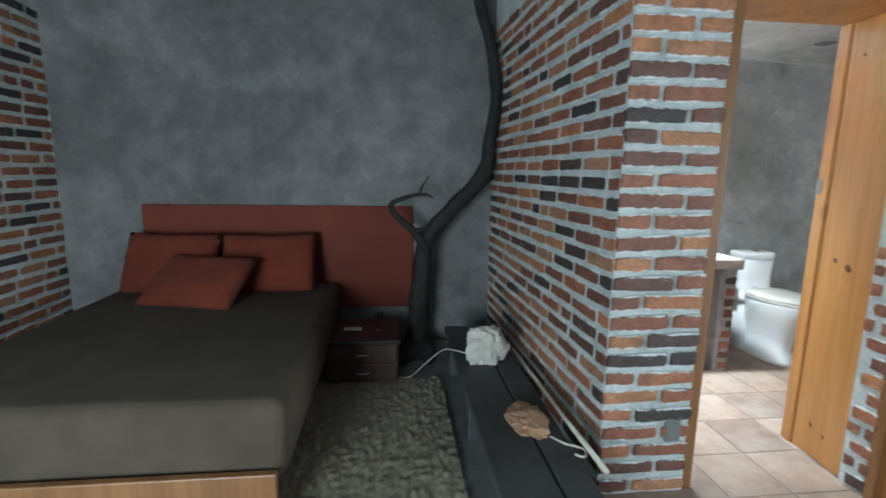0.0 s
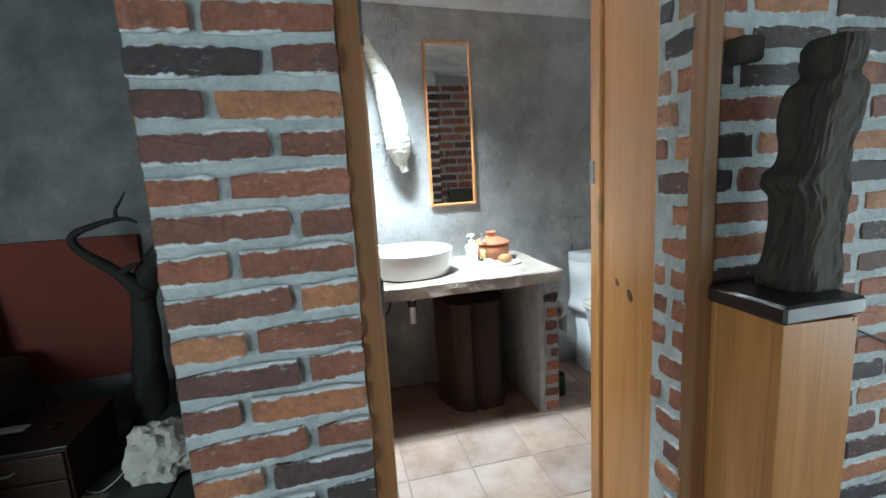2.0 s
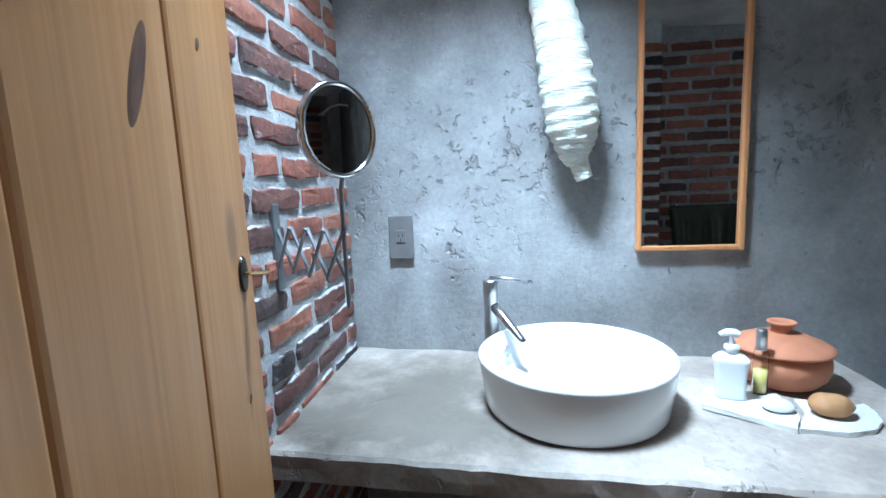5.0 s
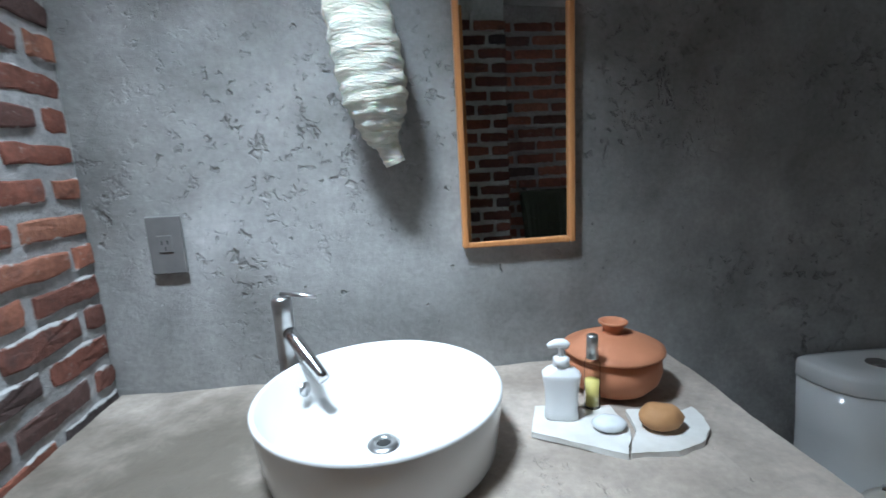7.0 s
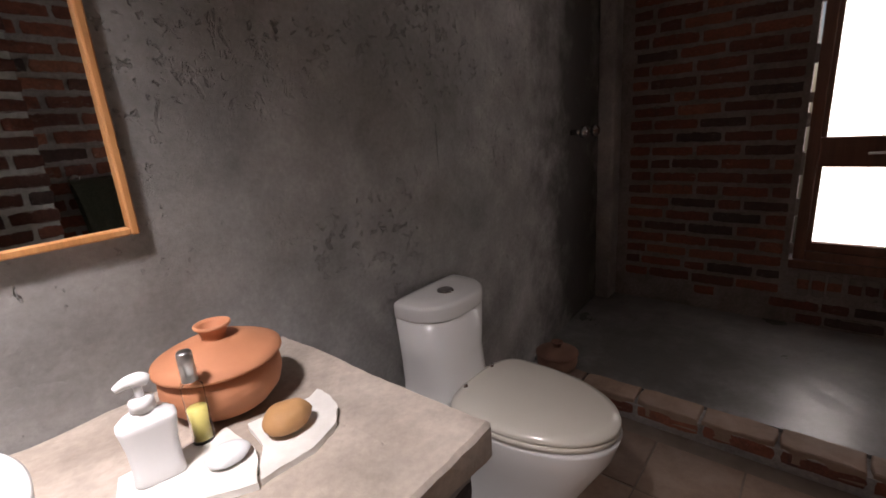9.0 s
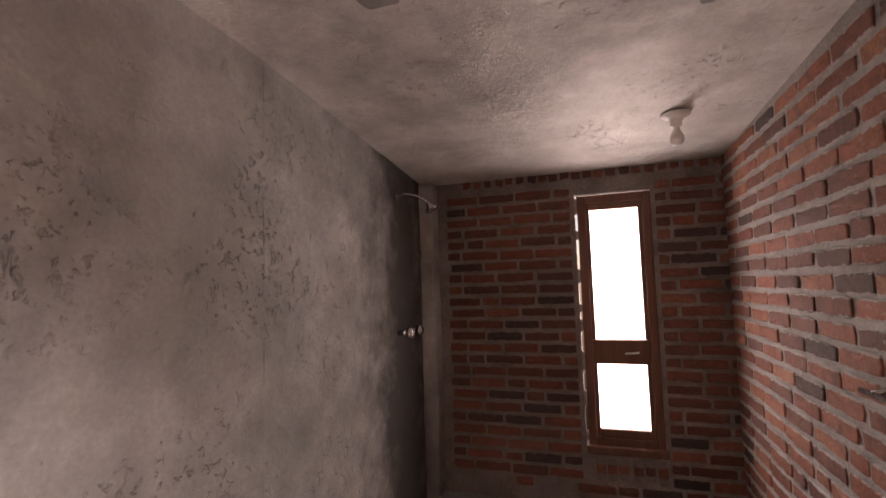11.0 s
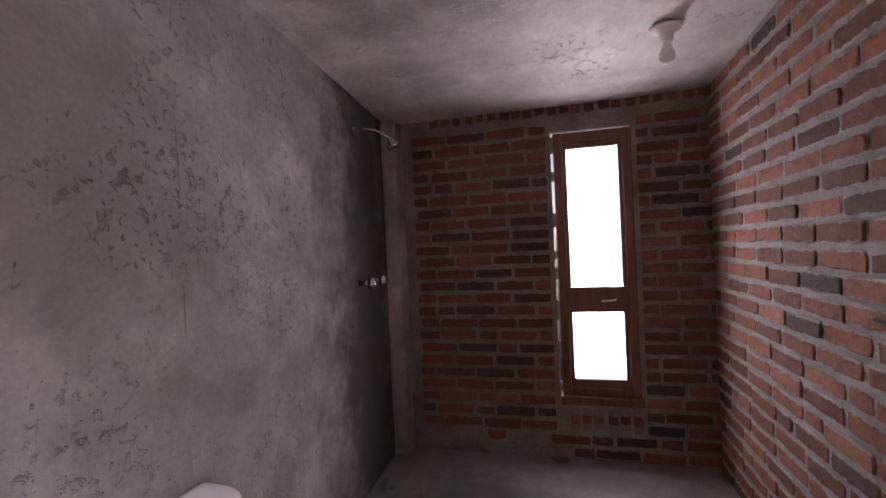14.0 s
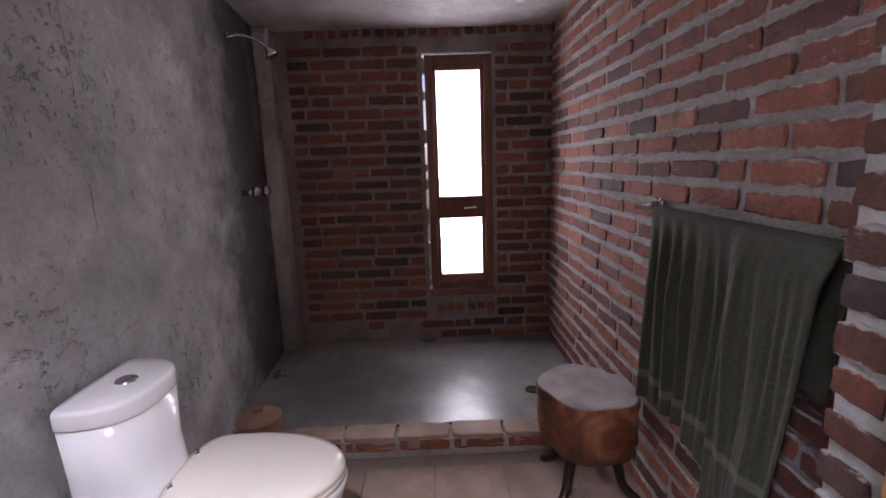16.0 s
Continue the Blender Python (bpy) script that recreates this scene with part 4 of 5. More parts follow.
part("seat", loft([oval(-0.385, 0.178, 0.165, 0.295, 0.454, flat=6), oval(-0.385, 0.190, 0.178, 0.310, 0.458, flat=6), oval(-0.385, 0.190, 0.178, 0.310, 0.470, flat=6), oval(-0.385, 0.186, 0.174, 0.306, 0.474, flat=6)]), M_SEAT, toilet, smooth=True).matrix_local = Matrix.Translation((0, 0, 0.02))
part("lid", loft([oval(-0.385, 0.187, 0.175, 0.307, 0.476, flat=6), oval(-0.385, 0.191, 0.180, 0.312, 0.480, flat=6), oval(-0.385, 0.188, 0.178, 0.309, 0.492, flat=6), oval(-0.385, 0.165, 0.155, 0.280, 0.502, flat=6), oval(-0.385, 0.09, 0.09, 0.16, 0.506, flat=4), oval(-0.385, 0.01, 0.01, 0.02, 0.507)]), M_SEAT, toilet, "closed lid", True).matrix_local = Matrix.Translation((0, 0, 0.02))
part("tank", loft([oval(-0.06, 0.165, 0.04, 0.23, 0.40, power=2.6, flat=9), oval(-0.06, 0.162, 0.04, 0.215, 0.448, power=2.6, flat=9), oval(-0.06, 0.152, 0.04, 0.172, 0.470, power=2.6, flat=9), oval(-0.06, 0.147, 0.04, 0.156, 0.51, power=2.6, flat=9), oval(-0.06, 0.150, 0.04, 0.145, 0.60, power=2.6, flat=9), oval(-0.06, 0.160, 0.04, 0.148, 0.745, power=2.6, flat=9)]), M_CERAMIC, toilet, smooth=True)
tl = part("tank_lid", loft([oval(-0.06, 0.158, 0.04, 0.147, 0.748, power=2.6, flat=9), oval(-0.06, 0.162, 0.041, 0.150, 0.750, power=2.6, flat=9), oval(-0.06, 0.163, 0.041, 0.151, 0.754, power=2.6, flat=9), oval(-0.06, 0.163, 0.041, 0.151, 0.788, power=2.6, flat=9), oval(-0.06, 0.160, 0.040, 0.148, 0.797, power=2.6, flat=9), oval(-0.06, 0.152, 0.036, 0.140, 0.802, power=2.6, flat=9), oval(-0.06, 0.10, 0.02, 0.08, 0.804, power=2.6, flat=9), oval(-0.06, 0.02, 0.01, 0.02, 0.804)]), M_CERAMIC, toilet, smooth=True)
part("flush_button", lathe([(0, 0.811), (0.020, 0.811), (0.027, 0.808), (0.029, 0.803)], 32, 0.0, -0.115), M_CHROME, tl, "chrome dual flush button", True)
part("hinge_cap", lathe([(0, 0.534), (0.007, 0.532), (0.008, 0.515)], 16, -0.075, -0.235), M_CHROME, toilet, "small chrome hinge cap", True)
part("hinge_cap", lathe([(0, 0.534), (0.007, 0.532), (0.008, 0.515)], 16, 0.075, -0.235), M_CHROME, toilet, "small chrome hinge cap", True)

# ---- shower ----
valve = thing("shower_valve", (3.53, 0.078, 1.235), "two small chrome shower taps on the concrete wall", "tap")
for dx in (-0.075, 0.075):
    part("stem", tube([(dx, 0, 0), (dx, -0.07, 0)], 0.015, 14), M_CHROME, valve, smooth=True)
    k = part("knob", lathe([(0, 0), (0.030, 0.002), (0.035, 0.014), (0.030, 0.034), (0.017, 0.042), (0, 0.043)], 20), M_CHROME, valve, smooth=True)
    k.matrix_local = Matrix.Translation((dx, -0.06, 0)) @ Matrix.Rotation(radians(90), 4, "X")
head = thing("wall_shower", (3.45, 0.072, 2.05), "small chrome shower head on a bent wall arm", "shower")
part("arm", tube(smooth_line([(0, 0, 0), (0.01, -0.06, 0.008), (0.02, -0.14, -0.012), (0.03, -0.20, -0.055)], 5), 0.009, 12), M_CHROME, head, smooth=True)
part("flange", tube([(0, 0.0, 0), (0, -0.008, 0)], 0.024, 20), M_CHROME, head)
k = part("rose", lathe([(0, 0), (0.012, 0.0), (0.018, 0.02), (0.036, 0.045), (0.037, 0.052), (0, 0.053)], 24), M_CHROME, head, smooth=True)
k.matrix_local = Matrix.Translation((0.03, -0.195, -0.05)) @ Matrix.Rotation(radians(152), 4, "X")
bulb = thing("ceiling_bulb", (3.21, -1.434, H + 0.030), "bare white bulb in a ceiling lampholder, unlit", "ceiling lamp")
part("holder", lathe([(0, 0), (0.062, 0.0), (0.060, -0.012), (0.035, -0.022), (0.026, -0.03), (0.024, -0.06), (0, -0.06)], 28), M_PLASTIC, bulb, smooth=True)
part("bulb", lathe([(0.013, -0.058), (0.015, -0.075), (0.029, -0.105), (0.030, -0.125), (0.020, -0.145), (0, -0.150)], 24), M_PLASTIC, bulb, smooth=True)

drain = thing("floor_drain", (3.22, -1.50, 0.100), "small black floor drain in the shower", "drain")
part("ring", lathe([(0.022, 0.001), (0.024, 0.006), (0.040, 0.006), (0.043, 0.0)], 28), M_BRONZE, drain, smooth=True)
part("grate", lathe([(0, 0.004), (0.023, 0.004)], 28), M_BLACK, drain)
# towel rail
rail = thing("towel_rail", (0, -1.80, 1.185), "chrome towel rail on the brick wall", "towel rail")
part("bar", tube([(1.64, 0.065, 0), (2.53, 0.065, 0)], 0.009, 16), M_CHROME, rail, smooth=True)
for x in (1.69, 2.47):
    part("bracket", tube([(x, -0.005, 0.012), (x, 0.035, 0.012), (x, 0.065, 0.0)], [0.012, 0.010, 0.012], 14), M_CHROME, rail, smooth=True)
    k = part("flange", lathe([(0, 0), (0.026, 0), (0.024, 0.010), (0, 0.012)], 24), M_CHROME, rail, smooth=True)
    k.matrix_local = Matrix.Translation((x, 0.004, 0.012)) @ Matrix.Rotation(radians(-90), 4, "X")

bm = bmesh.new()
nu, nv = 150, 60
grid = []
for j in range(nv + 1):
    v = j / nv
    row = []
    for i in range(nu + 1):
        u = i / nu
        x = 1.645 + (2.385 - 1.645) * u
        front = 1.0 / (1.0 + math.exp((u - 0.40 + 0.03 * math.sin(v * 5)) * 90))
        if v < 0.2:
            s = v / 0.2
            z, y = 0.85 + 0.350 * s, -1.765 + 0.012 * s
        else:
            s = (v - 0.2) / 0.8
            a = min(1.0, s * 9)
            z = 1.202 - (0.70 + 0.10 * front) * s - 0.03 * math.sin(u * 6.2) * s
            y = -1.736 + 0.016 * min(1.0, s * 45) + 0.030 * front * a
        wide = noise.noise(Vector((u * 2.4, z * 0.5, 6)))
        fold = (0.013 * math.sin(u * 33 + 9 * wide) * (1 - front) + 0.006 * math.sin(u * 14 + 5 * wide) * front
                + 0.024 * noise.noise(Vector((u * 15, z * 1.1, 3))) + 0.008 * noise.noise(Vector((u * 38, z * 2.0, 5))))
        y += fold * min(1.0, max(0.0, (1.18 - z) * 4.0)) * (1 if v >= 0.2 else 0.25)
        x += 0.010 * noise.noise(Vector((u * 5, z * 3, 8))) + 0.12 * max(0.0, 1.2 - z) * (1 - u) ** 2
        row.append(bm.verts.new((x, max(y, -1.79) + 1.74, z - 0.44)))
    grid.append(row)
for a, b in zip(grid, grid[1:]):
    for i in range(nu):
        bm.faces.new((a[i], a[i + 1], b[i + 1], b[i]))
towel = mesh_ob("towel", bm, M_TOWEL, None, "dark green cotton bath towel hanging over the rail", True)
towel.location = (0, -1.74, 0.44)
tagged(towel, "", "towel")
sol = towel.modifiers.new("thickness", "SOLIDIFY")
sol.thickness = 0.006

# trunk stool
stool = thing("trunk_stool", (2.565, -1.578, 0), "low stool cut from a tree trunk on curved legs", "stool")
seed = 4.0


def trunk_ring(r0, z, k=0.0):
    out = []
    for i in range(56):
        a = 2 * math.pi * i / 56
        r = r0 * (1 + 0.05 * math.sin(2 * a + 0.7) + 0.045 * math.sin(5 * a + 1) - 0.16 * math.exp(-((a - 5.35) / 0.16) ** 2) + 0.03 * noise.noise(Vector((2 * math.cos(a), 2 * math.sin(a), z * 3 + k))))
        out.append(Vector((r * math.cos(a), r * math.sin(a), z)))
    return out


part("trunk", loft([trunk_ring(0.150, 0.205), trunk_ring(0.178, 0.218), trunk_ring(0.188, 0.28), trunk_ring(0.193, 0.34), trunk_ring(0.191, 0.40), trunk_ring(0.198, 0.448), trunk_ring(0.190, 0.457)]), M_BARK, stool, "reddish peeling bark side", True)
part("top", loft([trunk_ring(0.191, 0.4575), trunk_ring(0.186, 0.4615), trunk_ring(0.10, 0.463), trunk_ring(0.01, 0.462)]), M_CUT, stool, "worn grey sawn top")
for a in (2.35, 4.1, 5.75, 0.7):
    d = Vector((math.cos(a), math.sin(a), 0))
    part("leg", tube(smooth_line([d * 0.09 + Vector((0, 0, 0.24)), d * 0.130 + Vector((0, 0, 0.15)), d * 0.155 + Vector((0, 0, 0.065)), d * 0.215 + Vector((0, 0, 0.020))], 4), spread([0.028, 0.022, 0.018, 0.017], 13), 10), M_BRONZE, stool, "curved dark leg", True)

# ---- bedroom ----
bed = thing("bed", (0, 0, 0), "low bed with a taupe blanket and a pine base", "bed")
part("base", box(-2.82, -1.80, 0.10, -1.46, 0.05, 0.33, 0.01), M_CABINET, bed, "dark wooden bed base")
bm = box(-2.90, -1.88, 0.19, -1.34, 0.08, 0.535, 0.06, 4)
bmesh.ops.subdivide_edges(bm, edges=bm.edges[:], cuts=2, use_grid_fill=True)
for v in bm.verts:
    v.co += noise.noise_vector(v.co * 3) * 0.012
part("blanket", bm, M_BLANKET, bed, "taupe wool blanket over the mattress", True)
part("footboard", box(-2.9, -1.93, 0.05, -1.36, -1.895, 0.27, 0.006), M_PINE_DARK, bed, "pine foot rail")
for x in (-2.8, -1.5):
    part("leg", box(x, -1.78, 0, x + 0.08, -1.70, 0.10), M_PINE, bed)
    part("leg", box(x, -0.10, 0, x + 0.08, -0.02, 0.10), M_PINE, bed)
tagged(mesh_ob("headboard_panel", box(-2.81, 0.145, 0.30, -0.762, 0.176, 1.13, 0.003), M_REDBOARD), "wide brick-red painted headboard panel on the wall", "headboard")


def pillow(place, turn, tilt, label):
    bm = bmesh.new()
    bmesh.ops.create_grid(bm, x_segments=18, y_segments=14, size=0.5)
    top = {}
    for v in bm.verts:
        u, w = v.co.x * 2, v.co.y * 2
        puff = 0.075 * (max(0.0, 1 - abs(u) ** 3) * max(0.0, 1 - abs(w) ** 3)) ** 0.45
        k = 1 - 0.08 * (1 - abs(u)) * abs(w) ** 4
        v.co = Vector((u * 0.33, w * 0.24 * k, puff + 0.012 * noise.noise(Vector((u * 2, w * 2, turn)))))
    geom = bmesh.ops.duplicate(bm, geom=bm.verts[:] + bm.edges[:] + bm.faces[:])["geom"]
    for g in geom:
        if isinstance(g, bmesh.types.BMVert):
            g.co.z = -0.6 * g.co.z
    bmesh.ops.remove_doubles(bm, verts=bm.verts[:], dist=0.006)
    ob = mesh_ob("pillow", bm, M_PILLOW, None, label, True)
    ob.matrix_world = Matrix.Translation(place) @ Matrix.Rotation(radians(turn), 4, "Z") @ Matrix.Rotation(radians(tilt), 4, "X")
    return tagged(ob, "", "pillow", "pillows on the bed")


pillow((-1.83, -0.10, 0.72), 4, 62, "rust-coloured pillow leaning on the headboard")
pillow((-2.22, -0.40, 0.655), -14, 34, "rust-coloured pillow propped in front of another")
pillow((-2.52, -0.10, 0.72), -4, 64, "rust-coloured pillow against the headboard")

stand = thing("nightstand", (-1.12, -0.425, 0), "low dark wooden nightstand with two drawers", "nightstand")
part("carcass", box(-0.245, -0.22, 0.02, 0.235, 0.24, 0.285, 0.006), M_CABINET, stand)
part("top", box(-0.26, -0.235, 0.286, 0.25, 0.25, 0.308, 0.006), M_BLACKWOOD, stand, "black top")
for z in (0.035, 0.162):
    d = part("drawer", box(-0.235, -0.236, z, 0.225, -0.221, z + 0.115, 0.005), M_CABINET, stand)
    part("pull", tube(smooth_line([(-0.045, -0.236, z + 0.06), (-0.03, -0.256, z + 0.058), (0.025, -0.256, z + 0.058), (0.04, -0.236, z + 0.06)], 4), 0.005, 8), M_STEEL, d, "small steel pull")
cup = thing("wine_glass", (-1.02, -0.44, 0.309), "empty clear wine glass on the nightstand", "glass")
part("glass", lathe([(0, 0), (0.030, 0.0), (0.030, 0.002), (0.005, 0.006), (0.004, 0.055), (0.026, 0.075), (0.032, 0.10), (0.028, 0.125), (0.027, 0.125), (0.030, 0.10), (0.024, 0.078), (0, 0.062)], 28), M_GLASS, cup, smooth=True)
tagged(mesh_ob("folded_paper", rough_box(-1.26, -0.46, 0.309, -1.14, -0.40, 0.318, 0.03, 0.004, 0.002), M_WHITECLOTH), "folded white paper on the nightstand", "paper")

tree = thing("dried_tree", (0, 0, 0), "dark dried tree trunk leaning across the bedroom corner", "tree trunk")
line = smooth_line([(-0.75, -0.10, 0.0), (-0.735, -0.10, 0.20), (-0.715, -0.10, 0.55), (-0.665, -0.10, 0.90), (-0.50, -0.10, 1.11), (-0.30, -0.10, 1.31), (-0.215, -0.09, 1.45), (-0.20, -0.08, 1.64), (-0.155, -0.06, 1.96), (-0.19, -0.06, 2.26), (-0.27, -0.06, 2.5), (-0.33, -0.05, 2.75)], 6)
part("trunk", tube(line, spread([0.125, 0.085, 0.066, 0.060, 0.056, 0.056, 0.054, 0.048, 0.046, 0.043, 0.040, 0.036], len(line)), 14, 0.35), M_BRANCH, tree, smooth=True)
for pts, r in (([(-0.66, -0.12, 0.82), (-0.76, -0.16, 0.96), (-0.90, -0.18, 1.09), (-0.93, -0.18, 1.17), (-0.84, -0.18, 1.215), (-0.70, -0.18, 1.245), (-0.63, -0.18, 1.22)], [0.05, 0.032, 0.022, 0.019, 0.016, 0.011, 0.005]),
               ([(-0.72, -0.18, 1.24), (-0.715, -0.19, 1.29), (-0.69, -0.19, 1.33), (-0.66, -0.19, 1.38)], [0.012, 0.008, 0.006, 0.003]),
               ([(-0.76, -0.16, 0.96), (-0.70, -0.18, 0.99), (-0.66, -0.19, 1.01)], [0.022, 0.016, 0.008]),
               ([(-0.73, -0.12, 0.04), (-0.85, -0.30, 0.05), (-0.93, -0.40, 0.01)], [0.10, 0.06, 0.03]),
               ([(-0.70, -0.12, 0.05), (-0.66, -0.26, 0.04), (-0.66, -0.34, 0.01)], [0.10, 0.06, 0.03])):
    l2 = smooth_line(pts, 5)
    part("limb", tube(l2, spread(r, len(l2)), 10, 0.3), M_BRANCH, tree, smooth=True)

bench = thing("low_bench", (0, 0, 0), "low black slate bench along the brick wall", "bench")
part("slab", rough_box(-0.55, -2.34, 0.262, -0.328, -0.36, 0.30, 0.09, 0.002, 0.006, 3), M_BENCH, bench, "black slate slab")
part("slab", rough_box(-0.318, -2.36, 0.262, -0.185, -0.36, 0.30, 0.09, 0.002, 0.006, 6), M_BENCH, bench, "black slate slab")
for y in (-2.15, -1.3, -0.5):
    part("block", box(-0.53, y - 0.06, 0, -0.20, y + 0.06, 0.262, 0.01), M_BENCH, bench)


def crumple(name, place, size, label, material, seed, category):
    bm = bmesh.new()
    bmesh.ops.create_icosphere(bm, subdivisions=4, radius=1.0)
    for v in bm.verts:
        p = v.co * 1.5 + Vector((seed, seed, 0))
        k = 1 + 0.32 * noise.noise(p) + 0.22 * noise.noise(p * 2.7) + 0.08 * abs(noise.noise(p * 7))
        v.co = Vector((v.co.x * size[0] * k, v.co.y * size[1] * k, max(0.0, (v.co.z * k + 0.8)) * size[2]))
    ob = mesh_ob(name, bm, material)
    ob.location = place
    return tagged(ob, label, category)


crumple("white_cloth", (-0.375, -1.02, 0.30), (0.115, 0.085, 0.125), "crumpled white cloth bundle on the slate bench", M_WHITECLOTH, 3.0, "cloth")
stick = thing("bamboo_stick", (0, 0, 0), "pale split bamboo stick lying between bench and brick wall", "stick")
part("cane", tube([(-0.168, -0.85, 0.312), (-0.158, -1.25, 0.314), (-0.146, -1.65, 0.312), (-0.128, -2.08, 0.312)], [0.008, 0.010, 0.010, 0.011], 8, 0.2), M_PAPER, stick, smooth=True)
crumple("tan_cloth", (-0.330, -1.72, 0.30), (0.085, 0.125, 0.034), "crumpled tan leather scrap on the slate bench", M_TANCLOTH, 8.0, "cloth")
cable = thing("white_cable", (0, 0, 0), "short white cord curled on the slate bench", "cable")
part("cord", tube(smooth_line([(-0.255, -1.82, 0.305), (-0.21, -1.88, 0.306), (-0.18, -1.90, 0.308), (-0.15, -1.93, 0.306), (-0.17, -1.97, 0.305), (-0.20, -1.95, 0.305)], 6), 0.005, 6), M_WHITECLOTH, cable, smooth=True)
cable2 = thing("white_cable", (0, 0, 0), "white charging cable drooping from the nightstand", "cable")
part("cord", tube(smooth_line([(-0.95, -0.52, 0.02), (-0.82, -0.58, 0.012), (-0.70, -0.56, 0.10), (-0.60, -0.70, 0.25), (-0.54, -0.85, 0.31), (-0.45, -0.96, 0.32)], 6), 0.004, 6), M_WHITECLOTH, cable2, smooth=True)
tagged(mesh_ob("light_switch", box(0.268, -1.815, 0.25, 0.338, -1.800, 0.365, 0.003), M_PLATE), "grey plastic switch plate low on the brick pier", "switch")

bm = bmesh.new()
for v in bmesh.ops.create_grid(bm, x_segments=90, y_segments=130, size=0.5)["verts"]:
    x, y = -1.06 + 0.46 * v.co.x * 2, -1.65 + v.co.y * 2.1
    v.co = Vector((x, y, 0.012 + 0.022 * abs(noise.noise(Vector((x * 26, y * 26, 0)))) + 0.012 * abs(noise.noise(Vector((x * 60, y * 60, 5))))))
rug = mesh_ob("shag_rug", bm, M_RUG, None, "beige shaggy wool rug beside the bed", True)
tagged(rug, "", "rug")

# pedestal with carving
ped = thing("pedestal", Matrix.Translation((1.30, -2.055, 0)) @ Matrix.Rotation(radians(-4), 4, "Z"), "tall varnished pine box pedestal", "pedestal")
part("front_board", box(-0.092, -0.10, 0, 0.092, -0.078, 1.05, 0.003), M_PINE, ped)
part("back_board", box(-0.092, 0.078, 0, 0.092, 0.10, 1.05, 0.003), M_PINE, ped)
part("side_board", box(-0.092, -0.078, 0, -0.070, 0.078, 1.05, 0.002), M_PINE, ped)
part("side_board", box(0.070, -0.078, 0, 0.092, 0.078, 1.05, 0.002), M_PINE, ped)
part("cap", box(-0.088, -0.078, 1.02, 0.088, 0.078, 1.048), M_PINE, ped)
tagged(mesh_ob("base_slab", rough_box(1.195, -2.158, 1.052, 1.410, -1.955, 1.092, 0.05, 0.002, 0.006, 2), M_BLACKWOOD), "black wooden base slab under the carving", "slab")
rings = []
prof = ((1.091, 0.092, 0.066, 0.0), (1.12, 0.092, 0.064, 0.0), (1.18, 0.084, 0.056, 0.004), (1.25, 0.082, 0.056, 0.006), (1.30, 0.088, 0.056, 0.0), (1.325, 0.104, 0.058, -0.014), (1.345, 0.100, 0.056, -0.012), (1.37, 0.084, 0.052, 0.004), (1.43, 0.088, 0.054, 0.008), (1.50, 0.092, 0.056, 0.012),
        (1.535, 0.088, 0.054, 0.016), (1.550, 0.060, 0.048, 0.022), (1.560, 0.054, 0.046, 0.024), (1.58, 0.060, 0.050, 0.026), (1.615, 0.060, 0.050, 0.030), (1.635, 0.052, 0.044, 0.034))
steps = [tuple(np.interp(i / 59 * (len(prof) - 1), range(len(prof)), [p[c] for p in prof]) for c in range(4)) for i in range(60)]
for z, w, d, off in steps:
    ring = []
    for k in range(64):
        a = 2 * math.pi * k / 64
        q = 1 + 0.08 * noise.noise(Vector((2.2 * math.cos(a), 2.2 * math.sin(a), z * 11))) + 0.07 * noise.noise(Vector((4 * math.cos(a), 4 * math.sin(a), z * 19))) + 0.07 * noise.noise(Vector((14 * math.cos(a), 14 * math.sin(a), z * 30)))
        ring.append(Vector((1.372 + off + (z - 1.09) * 0.05 + 0.80 * w * q * math.copysign(abs(math.cos(a)) ** 0.6, math.cos(a)), -2.035 + d * q * math.copysign(abs(math.sin(a)) ** 0.6, math.sin(a)), z)))
    rings.append(ring)
tagged(mesh_ob("wood_carving", loft(rings), M_WEATHER), "weathered dark wooden carved figure on the pedestal", "statue")
tagged(mesh_ob("wall_hook", rough_box(1.235, -1.985, 1.60, 1.305, -1.925, 1.655, 0.02, 0.005, 0.008, 4), M_WEATHER), "stub of dark wood sticking out of the brick wall", "hook")
plank = tagged(mesh_ob("leaning_plank", rough_box(-0.050, -0.02, 0.0, 0.050, 0.02, 1.12, 0.05, 0.006, 0.006, 9), M_GREYWOOD), "grey weathered plank leaning on the brick wall", "plank")
plank.matrix_world = Matrix.Translation((1.475, -2.05, 0.0)) @ Matrix.Rotation(radians(-3.5), 4, "X") @ Matrix.Rotation(radians(-2), 4, "Y")
wire = thing("black_wire", (0, 0, 0), "thin black wire strung along the brick wall", "wire")
part("cord", tube(smooth_line([(1.37, -2.16, 1.045), (1.45, -2.10, 1.0), (1.6, -1.955, 0.95), (1.9, -1.945, 0.82), (2.3, -1.945, 0.66)], 6), 0.003, 6), M_BLACK, wire, smooth=True)

# ---- bricks, tiles ----
rng = random.Random(11)


